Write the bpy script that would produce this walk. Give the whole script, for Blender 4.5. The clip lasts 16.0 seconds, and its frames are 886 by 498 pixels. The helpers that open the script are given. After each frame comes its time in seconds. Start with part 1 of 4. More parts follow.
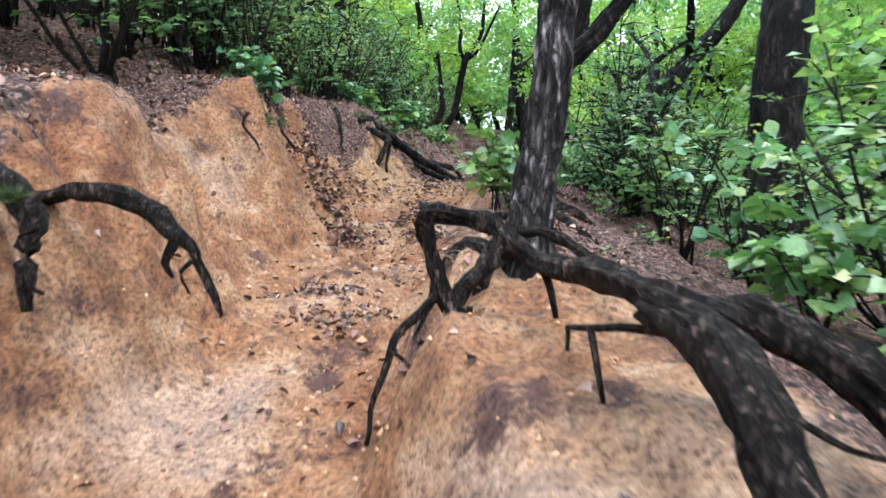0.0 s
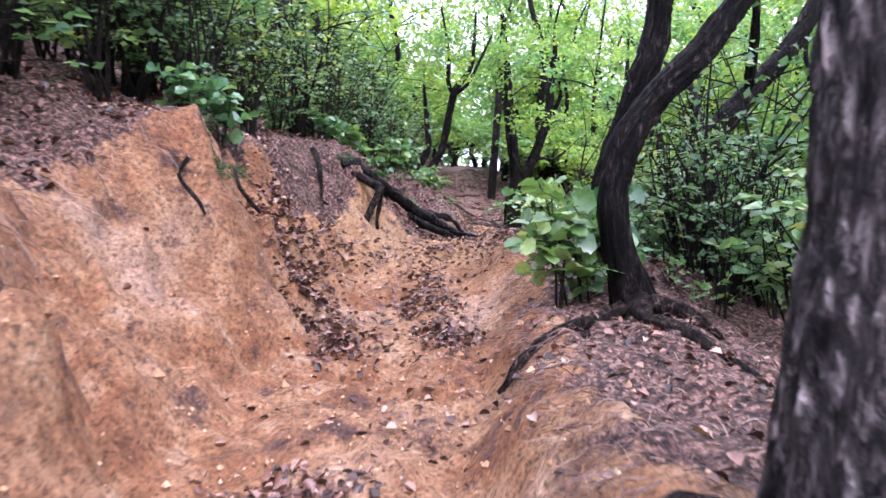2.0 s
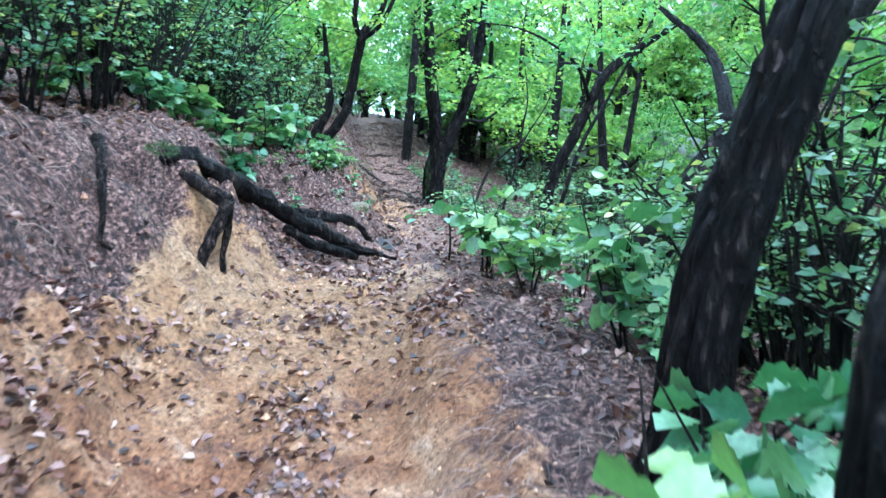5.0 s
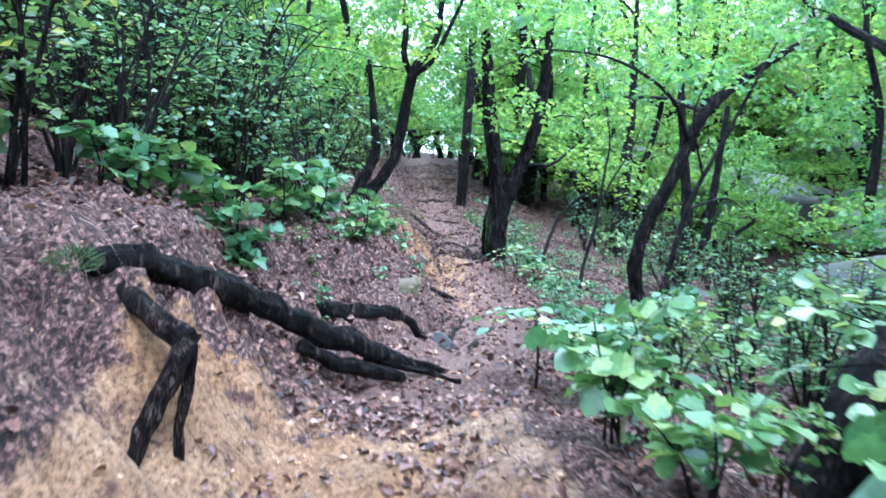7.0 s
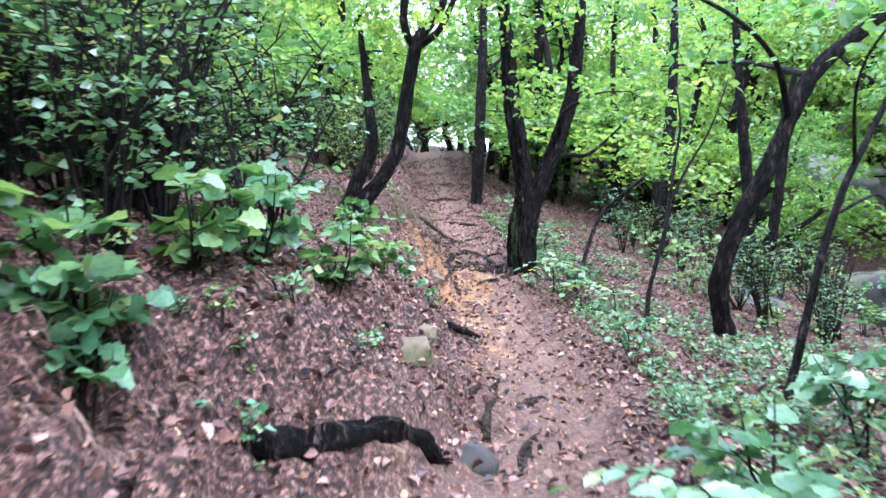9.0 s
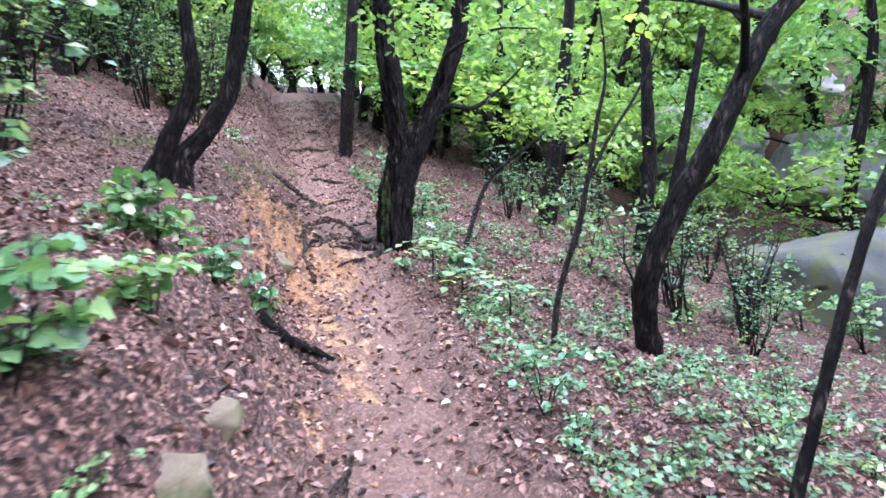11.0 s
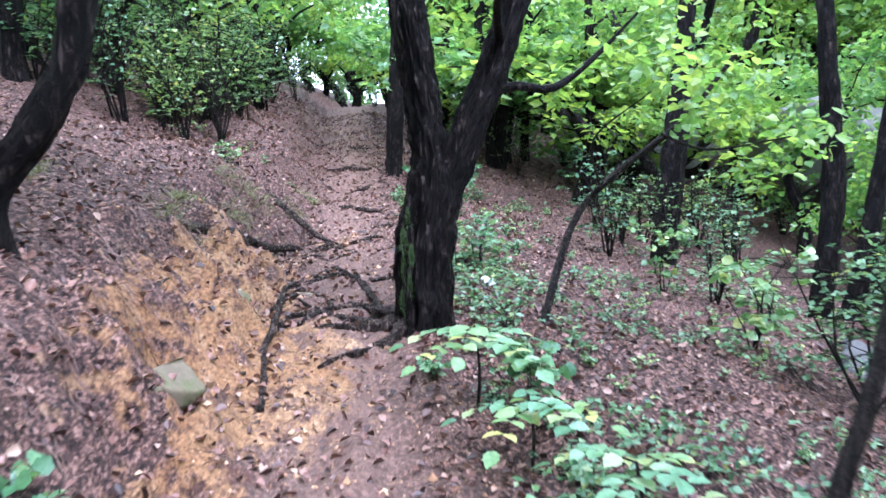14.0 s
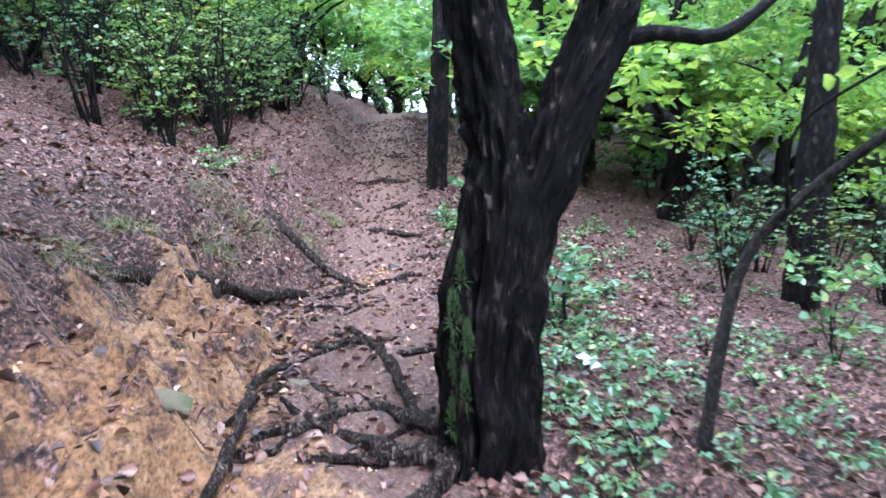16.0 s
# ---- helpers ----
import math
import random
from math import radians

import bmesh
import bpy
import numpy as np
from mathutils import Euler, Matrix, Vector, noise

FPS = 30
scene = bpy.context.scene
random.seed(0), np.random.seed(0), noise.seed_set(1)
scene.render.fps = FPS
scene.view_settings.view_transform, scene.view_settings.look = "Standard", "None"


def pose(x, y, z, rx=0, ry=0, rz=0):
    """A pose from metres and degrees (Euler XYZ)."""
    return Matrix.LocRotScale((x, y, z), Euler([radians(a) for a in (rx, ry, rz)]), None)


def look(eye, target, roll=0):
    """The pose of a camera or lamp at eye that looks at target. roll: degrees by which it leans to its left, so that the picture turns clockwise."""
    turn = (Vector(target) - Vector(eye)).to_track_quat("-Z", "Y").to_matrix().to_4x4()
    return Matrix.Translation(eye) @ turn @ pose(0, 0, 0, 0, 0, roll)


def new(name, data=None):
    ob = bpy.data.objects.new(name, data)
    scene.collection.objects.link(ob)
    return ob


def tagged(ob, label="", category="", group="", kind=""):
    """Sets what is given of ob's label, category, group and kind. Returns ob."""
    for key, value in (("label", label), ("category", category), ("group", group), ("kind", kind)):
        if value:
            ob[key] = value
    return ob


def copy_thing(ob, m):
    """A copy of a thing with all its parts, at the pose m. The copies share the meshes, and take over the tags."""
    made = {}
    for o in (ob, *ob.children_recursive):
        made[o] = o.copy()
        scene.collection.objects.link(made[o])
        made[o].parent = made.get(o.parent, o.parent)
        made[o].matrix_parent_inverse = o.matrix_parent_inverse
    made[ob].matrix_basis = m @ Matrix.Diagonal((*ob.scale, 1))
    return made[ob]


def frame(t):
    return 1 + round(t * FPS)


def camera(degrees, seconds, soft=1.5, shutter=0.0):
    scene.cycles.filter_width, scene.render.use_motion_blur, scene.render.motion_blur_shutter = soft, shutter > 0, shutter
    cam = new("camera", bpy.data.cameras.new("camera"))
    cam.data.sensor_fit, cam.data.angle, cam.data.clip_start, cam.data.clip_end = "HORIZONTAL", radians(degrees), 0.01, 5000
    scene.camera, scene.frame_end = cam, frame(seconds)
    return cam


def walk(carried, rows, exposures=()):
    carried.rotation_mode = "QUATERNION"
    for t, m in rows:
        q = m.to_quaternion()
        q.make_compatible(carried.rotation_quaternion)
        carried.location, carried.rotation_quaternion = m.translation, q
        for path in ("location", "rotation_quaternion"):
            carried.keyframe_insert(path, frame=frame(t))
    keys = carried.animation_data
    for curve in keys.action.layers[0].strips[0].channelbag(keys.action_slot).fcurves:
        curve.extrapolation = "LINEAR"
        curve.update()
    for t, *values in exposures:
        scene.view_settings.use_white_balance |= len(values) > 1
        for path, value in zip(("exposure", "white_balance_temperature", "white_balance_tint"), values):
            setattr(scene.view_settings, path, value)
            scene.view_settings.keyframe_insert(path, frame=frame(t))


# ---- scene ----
cam = camera(63.6, 16.0, shutter=0.5)
METRES, EYE, TILT, LEAN, TURN = 18.0, 1.45, -3.0, 0.0, 0.0
ROWS = [
    (0.0, 0.0, 0.0, 0.0, 0.0, 0.0, -0.0),
    (0.5, -0.0028, 0.029, 0.0089, 0.47, 0.43, 0.55),
    (1.0, -0.0109, 0.0578, 0.0164, 0.14, 1.3, 0.53),
    (1.5, -0.0167, 0.0847, 0.0213, -0.91, 2.07, 0.3),
    (2.0, -0.0221, 0.1133, 0.0254, -2.48, 2.79, 0.07),
    (2.5, -0.0231, 0.1397, 0.0295, -5.55, 2.28, -0.09),
    (3.0, -0.0238, 0.1737, 0.037, -8.38, 1.77, -0.1),
    (5.5, -0.0028, 0.3013, 0.082, -9.57, -1.85, -0.39),
    (6.0, 0.0002, 0.3251, 0.0885, -7.95, -1.15, -0.2),
    (6.5, 0.0001, 0.3571, 0.094, -6.48, -0.16, -0.06),
    (7.0, -0.0011, 0.3857, 0.0995, -5.37, 1.28, 0.09),
    (7.5, -0.0032, 0.417, 0.1034, -4.14, 2.8, 0.43),
    (8.0, -0.0022, 0.4486, 0.1076, -3.31, 2.25, 0.97),
    (8.5, 0.0049, 0.4837, 0.1129, -3.36, 1.38, 1.65),
    (9.0, 0.007, 0.5176, 0.1199, -4.39, 0.72, 2.1),
    (9.5, 0.0068, 0.5508, 0.1295, -5.89, -0.14, 2.11),
    (10.0, 0.0083, 0.5765, 0.138, -13.96, -1.45, 1.48),
    (12.5, 0.0776, 0.7242, 0.1421, -14.32, -5.89, 0.93),
    (13.0, 0.0847, 0.7585, 0.1447, -9.25, -3.99, 1.54),
    (13.5, 0.0877, 0.7911, 0.1491, -7.4, -3.24, 2.31),
    (14.0, 0.0927, 0.826, 0.1506, -7.35, -2.39, 2.52),
    (14.5, 0.0938, 0.8589, 0.1523, -7.74, -1.83, 2.32),
    (15.0, 0.0996, 0.8926, 0.1531, -7.39, -2.1, 2.44),
    (15.5, 0.1002, 0.9262, 0.159, -5.99, -1.43, 2.53),
    (16.0, 0.1013, 0.9568, 0.1605, -3.87, -1.34, 2.78),
]
walk(cam, [(t, pose(0, 0, EYE, TILT, LEAN, TURN) @ pose(METRES * x, METRES * y, METRES * z, 90 + pitch, roll, yaw)) for t, x, y, z, yaw, pitch, roll in ROWS],
     ((0, 1.75, 5600, 10), (1.5, 1.9, 5600, 30), (3, 1.85, 5600, 38), (5.5, 2.2, 4400, 0), (7, 2.2, 4650, 14), (7.6, 2.25, 4850, 24), (8.5, 2.3, 5100, 22), (10, 2.4, 5300, 30), (12.5, 2.3, 5150, 26), (16, 2.3, 5000, 22)))

# ---- light ----
world = bpy.data.worlds.new("overcast_sky")
scene.world = world
world.use_nodes = True
wn = world.node_tree.nodes
sky = wn.new("ShaderNodeTexSky")
sky.sky_type, sky.sun_disc = "NISHITA", False
sky.sun_elevation, sky.sun_rotation = radians(58), radians(150)
sky.air_density, sky.dust_density, sky.ozone_density = 1.0, 4.0, 1.0
soften = wn.new("ShaderNodeMixRGB")          # cloud cover takes the blue out of the sky
soften.inputs[0].default_value = 0.75
soften.inputs[2].default_value = (9.0, 9.4, 9.6, 1)
world.node_tree.links.new(sky.outputs[0], soften.inputs[1])
world.node_tree.links.new(soften.outputs[0], wn["Background"].inputs[0])
wn["Background"].inputs[1].default_value = 0.15
sun = new("sun", bpy.data.lights.new("sun", "SUN"))
sun.data.energy, sun.data.angle, sun.data.color = 1.2, radians(25), (1.0, 0.96, 0.9)
sun.matrix_world = look((4, -7, 12), (0, 0, 0))


# ---- materials ----
def material(name):
    m = bpy.data.materials.new(name)
    m.use_nodes = True
    return m, m.node_tree.nodes, m.node_tree.links, m.node_tree.nodes["Principled BSDF"]


def ramp(nodes, stops):
    r = nodes.new("ShaderNodeValToRGB")
    while len(r.color_ramp.elements) < len(stops):
        r.color_ramp.elements.new(0.5)
    for e, (p, c) in zip(r.color_ramp.elements, stops):
        e.position, e.color = p, (*c, 1)
    return r


def noise_node(nodes, links, scale, detail=6, rough=0.6, vec=None):
    n = nodes.new("ShaderNodeTexNoise")
    n.inputs["Scale"].default_value, n.inputs["Detail"].default_value, n.inputs["Roughness"].default_value = scale, detail, rough
    if vec:
        links.new(vec, n.inputs["Vector"])
    return n


def mix(nodes, links, a, b, fac, kind="MIX"):
    m = nodes.new("ShaderNodeMixRGB")
    m.blend_type = kind
    for i, v in ((0, fac), (1, a), (2, b)):
        if isinstance(v, (int, float)):
            m.inputs[i].default_value = v
        elif isinstance(v, tuple):
            m.inputs[i].default_value = (*v, 1)
        else:
            links.new(v, m.inputs[i])
    return m.outputs[0]


def bump(nodes, links, bsdf, height, strength, distance):
    b = nodes.new("ShaderNodeBump")
    b.inputs["Strength"].default_value, b.inputs["Distance"].default_value = strength, distance
    links.new(height, b.inputs["Height"])
    links.new(b.outputs[0], bsdf.inputs["Normal"])


def earth_material():
    m, n, l, b = material("forest_earth")
    pos = n.new("ShaderNodeTexCoord").outputs["Object"]
    clay = n.new("ShaderNodeAttribute")
    clay.attribute_name = "clay"
    sep = n.new("ShaderNodeSeparateColor")
    l.new(clay.outputs["Color"], sep.inputs[0])
    big, mid, fine = (noise_node(n, l, s, 8, r, pos) for s, r in ((0.9, .55), (5, .65), (38, .75)))
    # clay: tan, orange and ochre mottling with dark organic crumbs
    tan = ramp(n, [(.36, (.06, .026, .013)), (.44, (.17, .074, .032)), (.52, (.26, .13, .06)), (.6, (.36, .215, .118)), (.68, (.45, .33, .23))])
    l.new(mid.outputs[0], tan.inputs[0])
    pale = ramp(n, [(.38, (.16, .058, .022)), (.48, (.22, .105, .048)), (.56, (.29, .175, .1)), (.66, (.4, .3, .23))])
    l.new(big.outputs[0], pale.inputs[0])
    c1 = mix(n, l, tan.outputs[0], pale.outputs[0], .5)
    ochre = mix(n, l, c1, (.27, .175, .08), sep.outputs[1])
    grit = ramp(n, [(.4, (.2, .16, .14)), (.47, (.8, .77, .75)), (.54, (1.05, 1.05, 1.05)), (.62, (1.6, 1.55, 1.5))])
    l.new(fine.outputs[0], grit.inputs[0])
    c2 = mix(n, l, ochre, grit.outputs[0], .8, "MULTIPLY")
    rot = noise_node(n, l, 2.3, 9, .72, pos)
    rotm = ramp(n, [(.56, (0, 0, 0)), (.62, (1, 1, 1))])
    l.new(rot.outputs[0], rotm.inputs[0])
    c2 = mix(n, l, c2, mix(n, l, (.075, .036, .026), grit.outputs[0], .8, "MULTIPLY"), rotm.outputs[0])
    # humus with fallen leaves
    hum = ramp(n, [(.39, (.008, .005, .004)), (.46, (.036, .019, .015)), (.54, (.1, .053, .041)), (.64, (.26, .16, .125))])
    vor = n.new("ShaderNodeTexVoronoi")
    vor.inputs["Scale"].default_value = 48
    l.new(pos, vor.inputs["Vector"])
    hm = mix(n, l, fine.outputs[0], vor.outputs["Color"], .25)
    l.new(hm, hum.inputs[0])
    path = mix(n, l, hum.outputs[0], (.17, .105, .08), sep.outputs[2])
    path2 = mix(n, l, path, grit.outputs[0], .5, "MULTIPLY")
    edge = n.new("ShaderNodeMath")
    edge.operation = "MULTIPLY_ADD"
    l.new(mid.outputs[0], edge.inputs[0])
    edge.inputs[1].default_value = 2.4
    edge.inputs[2].default_value = -1.2
    add = n.new("ShaderNodeMath")
    l.new(edge.outputs[0], add.inputs[0])
    l.new(sep.outputs[0], add.inputs[1])
    mask = ramp(n, [(.38, (0, 0, 0)), (.6, (1, 1, 1))])
    l.new(add.outputs[0], mask.inputs[0])
    l.new(mix(n, l, path2, c2, mask.outputs[0]), b.inputs["Base Color"])
    b.inputs["Roughness"].default_value = .78
    b.inputs["Specular IOR Level"].default_value = .3
    h = mix(n, l, mid.outputs[0], fine.outputs[0], .5)
    bump(n, l, b, h, .9, .045)
    return m


def leaf_material(name, stops, through_light=.45, rough=.36, vary=0.0, gloss=.75):
    m, n, l, b = material(name)
    isl = n.new("ShaderNodeNewGeometry").outputs["Random Per Island"]
    col = ramp(n, stops)
    l.new(isl, col.inputs[0])
    pos = n.new("ShaderNodeTexCoord").outputs["Object"]
    nz = noise_node(n, l, 40, 3, .6, pos)
    sh = ramp(n, [(.3, (.7, .72, .7)), (.7, (1.15, 1.15, 1.1))])
    l.new(nz.outputs[0], sh.inputs[0])
    c = mix(n, l, col.outputs[0], sh.outputs[0], 1.0, "MULTIPLY")
    kind = ramp(n, [(0, (.72, .86, .95)), (.35, (.95, 1, 1)), (.65, (1.1, 1.05, .85)), (1, (1.4, 1.2, .75))])
    l.new(n.new("ShaderNodeObjectInfo").outputs["Random"], kind.inputs[0])
    c = mix(n, l, c, kind.outputs[0], vary, "MULTIPLY")
    l.new(c, b.inputs["Base Color"])
    b.inputs["Roughness"].default_value = rough
    b.inputs["Specular IOR Level"].default_value = gloss
    tr = n.new("ShaderNodeBsdfTranslucent")
    l.new(mix(n, l, c, (1.12, 1.12, .6), 1.0, "MULTIPLY"), tr.inputs[0])
    ms = n.new("ShaderNodeMixShader")
    ms.inputs[0].default_value = through_light
    l.new(b.outputs[0], ms.inputs[1])
    l.new(tr.outputs[0], ms.inputs[2])
    l.new(ms.outputs[0], n["Material Output"].inputs[0])
    return m


def bark_material(name, dark, light, scale=14, moss=0.0):
    m, n, l, b = material(name)
    pos = n.new("ShaderNodeTexCoord").outputs["Object"]
    mp = n.new("ShaderNodeMapping")
    mp.inputs["Scale"].default_value = (1, 1, .3)
    l.new(pos, mp.inputs[0])
    a = noise_node(n, l, scale, 8, .7, mp.outputs[0])
    vor = n.new("ShaderNodeTexVoronoi")
    vor.feature = "DISTANCE_TO_EDGE"
    vor.inputs["Scale"].default_value = scale * 1.6
    wob = mix(n, l, mp.outputs[0], a.outputs["Color"], .12)
    l.new(wob, vor.inputs["Vector"])
    # shade down in the bark's cracks, painted as dark grooves; also drives the bump
    crack_shade = ramp(n, [(.02, (.03, .03, .03)), (.12, (.35, .35, .35)), (.3, (1.3, 1.3, 1.3))])
    l.new(vor.outputs["Distance"], crack_shade.inputs[0])
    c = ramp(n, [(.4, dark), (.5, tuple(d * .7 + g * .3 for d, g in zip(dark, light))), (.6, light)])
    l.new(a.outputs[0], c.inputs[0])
    # groove shade is multiplied into the bark colour
    col = mix(n, l, c.outputs[0], crack_shade.outputs[0], .95, "MULTIPLY")
    if moss:
        mo = noise_node(n, l, 4, 4, .6, pos)
        mr = ramp(n, [(.6 - moss * .2, (0, 0, 0)), (.68 - moss * .1, (1, 1, 1))])
        l.new(mo.outputs[0], mr.inputs[0])
        col = mix(n, l, col, (.05, .09, .02), mr.outputs[0])
    l.new(col, b.inputs["Base Color"])
    b.inputs["Roughness"].default_value = .55
    b.inputs["Specular IOR Level"].default_value = .12
    h = mix(n, l, a.outputs[0], crack_shade.outputs[0], .55)
    bump(n, l, b, h, 1.0, .035)
    return m


def stone_material(name, base, moss=.3, scale=3):
    m, n, l, b = material(name)
    pos = n.new("ShaderNodeTexCoord").outputs["Object"]
    a = noise_node(n, l, scale, 9, .65, pos)
    f = noise_node(n, l, scale * 14, 5, .7, pos)
    c = ramp(n, [(.3, tuple(v * .45 for v in base)), (.52, base), (.7, tuple(min(1, v * 1.35) for v in base))])
    l.new(mix(n, l, a.outputs[0], f.outputs[0], .35), c.inputs[0])
    mo = noise_node(n, l, scale * .8, 5, .7, pos)
    mr = ramp(n, [(.62 - moss * .25, (0, 0, 0)), (.72 - moss * .2, (1, 1, 1))])
    l.new(mo.outputs[0], mr.inputs[0])
    l.new(mix(n, l, c.outputs[0], (.09, .1, .035), mr.outputs[0]), b.inputs["Base Color"])
    b.inputs["Roughness"].default_value = .75
    bump(n, l, b, mix(n, l, a.outputs[0], f.outputs[0], .5), .7, .03)
    return m


EARTH = earth_material()
GREEN = leaf_material("oak_leaf_green", [(0, (.06, .15, .07)), (.4, (.11, .23, .105)), (.75, (.17, .31, .15)), (1, (.28, .4, .19))], .4, .3, .8)
COOL = leaf_material("shrub_leaf_green", [(0, (.07, .15, .08)), (.5, (.14, .26, .14)), (.9, (.24, .37, .22)), (1, (.4, .42, .15))], .45, .3, .8)
PALE = leaf_material("broad_leaf_green", [(0, (.09, .2, .1)), (.5, (.17, .32, .17)), (.85, (.28, .43, .27)), (1, (.42, .46, .2))], .4, .3, .8)
BRIGHT = leaf_material("canopy_leaf", [(0, (.12, .25, .09)), (.5, (.2, .37, .13)), (1, (.36, .5, .17))], .6, .36, .9)
LITTER = leaf_material("fallen_leaf", [(0, (.014, .007, .006)), (.25, (.055, .024, .019)), (.5, (.13, .058, .044)), (.75, (.22, .115, .088)), (.92, (.31, .19, .15)), (1, (.4, .28, .22))], .1, .45, 0, .5)
STRAW = leaf_material("dry_fibre", [(0, (.04, .018, .016)), (.5, (.13, .065, .055)), (1, (.33, .22, .17))], .1, .7)
GRASS = leaf_material("grass_blade", [(0, (.07, .12, .03)), (.6, (.15, .2, .06)), (1, (.3, .27, .12))], .35)
MOSS = leaf_material("moss_frond", [(0, (.018, .042, .008)), (1, (.055, .095, .018))], .2, .8)
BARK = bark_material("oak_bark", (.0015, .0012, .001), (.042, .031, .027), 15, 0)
PINE = bark_material("pine_bark", (.009, .007, .007), (.25, .215, .21), 13, 0)
ROOT = bark_material("root_bark", (.009, .006, .005), (.12, .084, .068), 24, 0)
PATHROOT = bark_material("worn_root", (.06, .043, .035), (.27, .205, .165), 26)
TWIG = bark_material("twig_bark", (.025, .02, .017), (.1, .08, .065), 40)
ROCK = stone_material("granite", (.085, .085, .083), .5, 1.6)
PALEROCK = stone_material("pale_granite", (.25, .245, .245), .15, .9)
STONE = stone_material("mossy_stone", (.15, .12, .075), .5, 7)
DARKSTONE = stone_material("dark_stone", (.05, .046, .043), .3, 7)
PAPER, _n, _l, _b = material("white_paper")
_b.inputs["Base Color"].default_value = (.55, .56, .57, 1)


# ---- mesh helpers ----
def mesh_ob(name, verts, faces, mat, parent=None, smooth=True, label=""):
    me = bpy.data.meshes.new(name)
    me.from_pydata(verts if isinstance(verts, list) else verts.tolist(), [], faces if isinstance(faces, list) else faces.tolist())
    me.materials.append(mat)
    if smooth:
        me.shade_smooth()
    ob = new(name, me)
    if parent:
        ob.parent = parent
    return tagged(ob, label)


def thing(name, label, category, at=(0, 0, 0), group="", kind=""):
    ob = new(name)
    ob.empty_display_size = .1
    ob.location = at
    return tagged(ob, label, category, group, kind)


def vnoise(x, y, seed=0):
    """Smooth lattice noise, -1 to 1."""
    xi, yi = np.floor(x).astype(np.int64), np.floor(y).astype(np.int64)
    fx, fy = x - xi, y - yi
    fx, fy = fx * fx * (3 - 2 * fx), fy * fy * (3 - 2 * fy)

    def val(a, b):
        h = (a * 374761393 + b * 668265263 + seed * 1442695041) & 0x7FFFFFFF
        h = ((h ^ (h >> 13)) * 1274126177) & 0x7FFFFFFF
        return ((h ^ (h >> 16)) & 0xFFFF) / 32767.5 - 1
    top = val(xi, yi) * (1 - fx) + val(xi + 1, yi) * fx
    low = val(xi, yi + 1) * (1 - fx) + val(xi + 1, yi + 1) * fx
    return top * (1 - fy) + low * fy


def fbm(x, y, seed=0, octaves=4):
    return sum(vnoise(x * 2 ** k, y * 2 ** k, seed + k) * .5 ** k for k in range(octaves))


def smooth(a, b, x):
    t = np.clip((x - a) / (b - a), 0, 1)
    return t * t * (3 - 2 * t)


# ---- the lie of the land: stations along the trail ----
# y, trail middle x, trail height, half width to the bank's toe, bank height, bank width, rise on the valley side, slope down to the valley
LAND = np.array([
    (-60, -.5, -7, .7, 1.2, .8, 0, .25),
    (-6, -.5, -1.1, .7, 1.3, .8, .3, .3),
    (0, -.5, .03, .55, 1.3, .7, .5, .35),
    (2.5, -.62, .42, .55, 1.35, .75, .66, .35),
    (4.4, -.5, .88, .7, 1.3, .95, .4, .3),
    (5.6, -.45, 1.04, .75, 1.2, 1.5, .33, .3),
    (7, -.22, 1.24, .55, 1.3, 1.0, .34, .3),
    (9, -.1, 1.66, .55, 1.2, 1.1, .25, .3),
    (10.6, .02, 1.86, .35, 1.15, 1.25, .1, .3),
    (12, .5, 1.94, .35, 1.0, 1.25, 0, .28),
    (14, 1.2, 1.82, .35, .95, 1.0, 0, .15),
    (18.5, 1.55, 1.97, .55, 1.0, 1.2, 0, .2),
    (21.2, 1.7, 2.4, .75, 1.1, 1.05, 0, .22),
    (25, 1.7, 2.85, .6, .9, .9, 0, .2),
    (37, 1.8, 5.6, .6, .6, .9, 0, .2),
    (70, 3, 9.5, .6, .6, 1, 0, .15),
])


# swellings and hollows of the bank: x, y, reach along x and y, height
LUMPS = [(-1.65, 3.6, .5, .8, .24), (-1.6, 6.5, .5, .7, .24), (-1.1, 10.3, .4, .6, .27), (-.45, 11.4, .34, .45, .08),
         (-.1, 12.35, .35, .4, .16), (.1, 21.7, .5, .7, -.36), (1.2, 21.0, .4, .5, .1), (-.16, 6.7, .16, .2, .05), (-.3, 7.4, .2, .25, .05)]


def along(y, k):
    return np.interp(y, LAND[:, 0], LAND[:, k])


def soft_along(y, k):
    return (along(y - .5, k) + along(y, k) * 2 + along(y + .5, k)) / 4


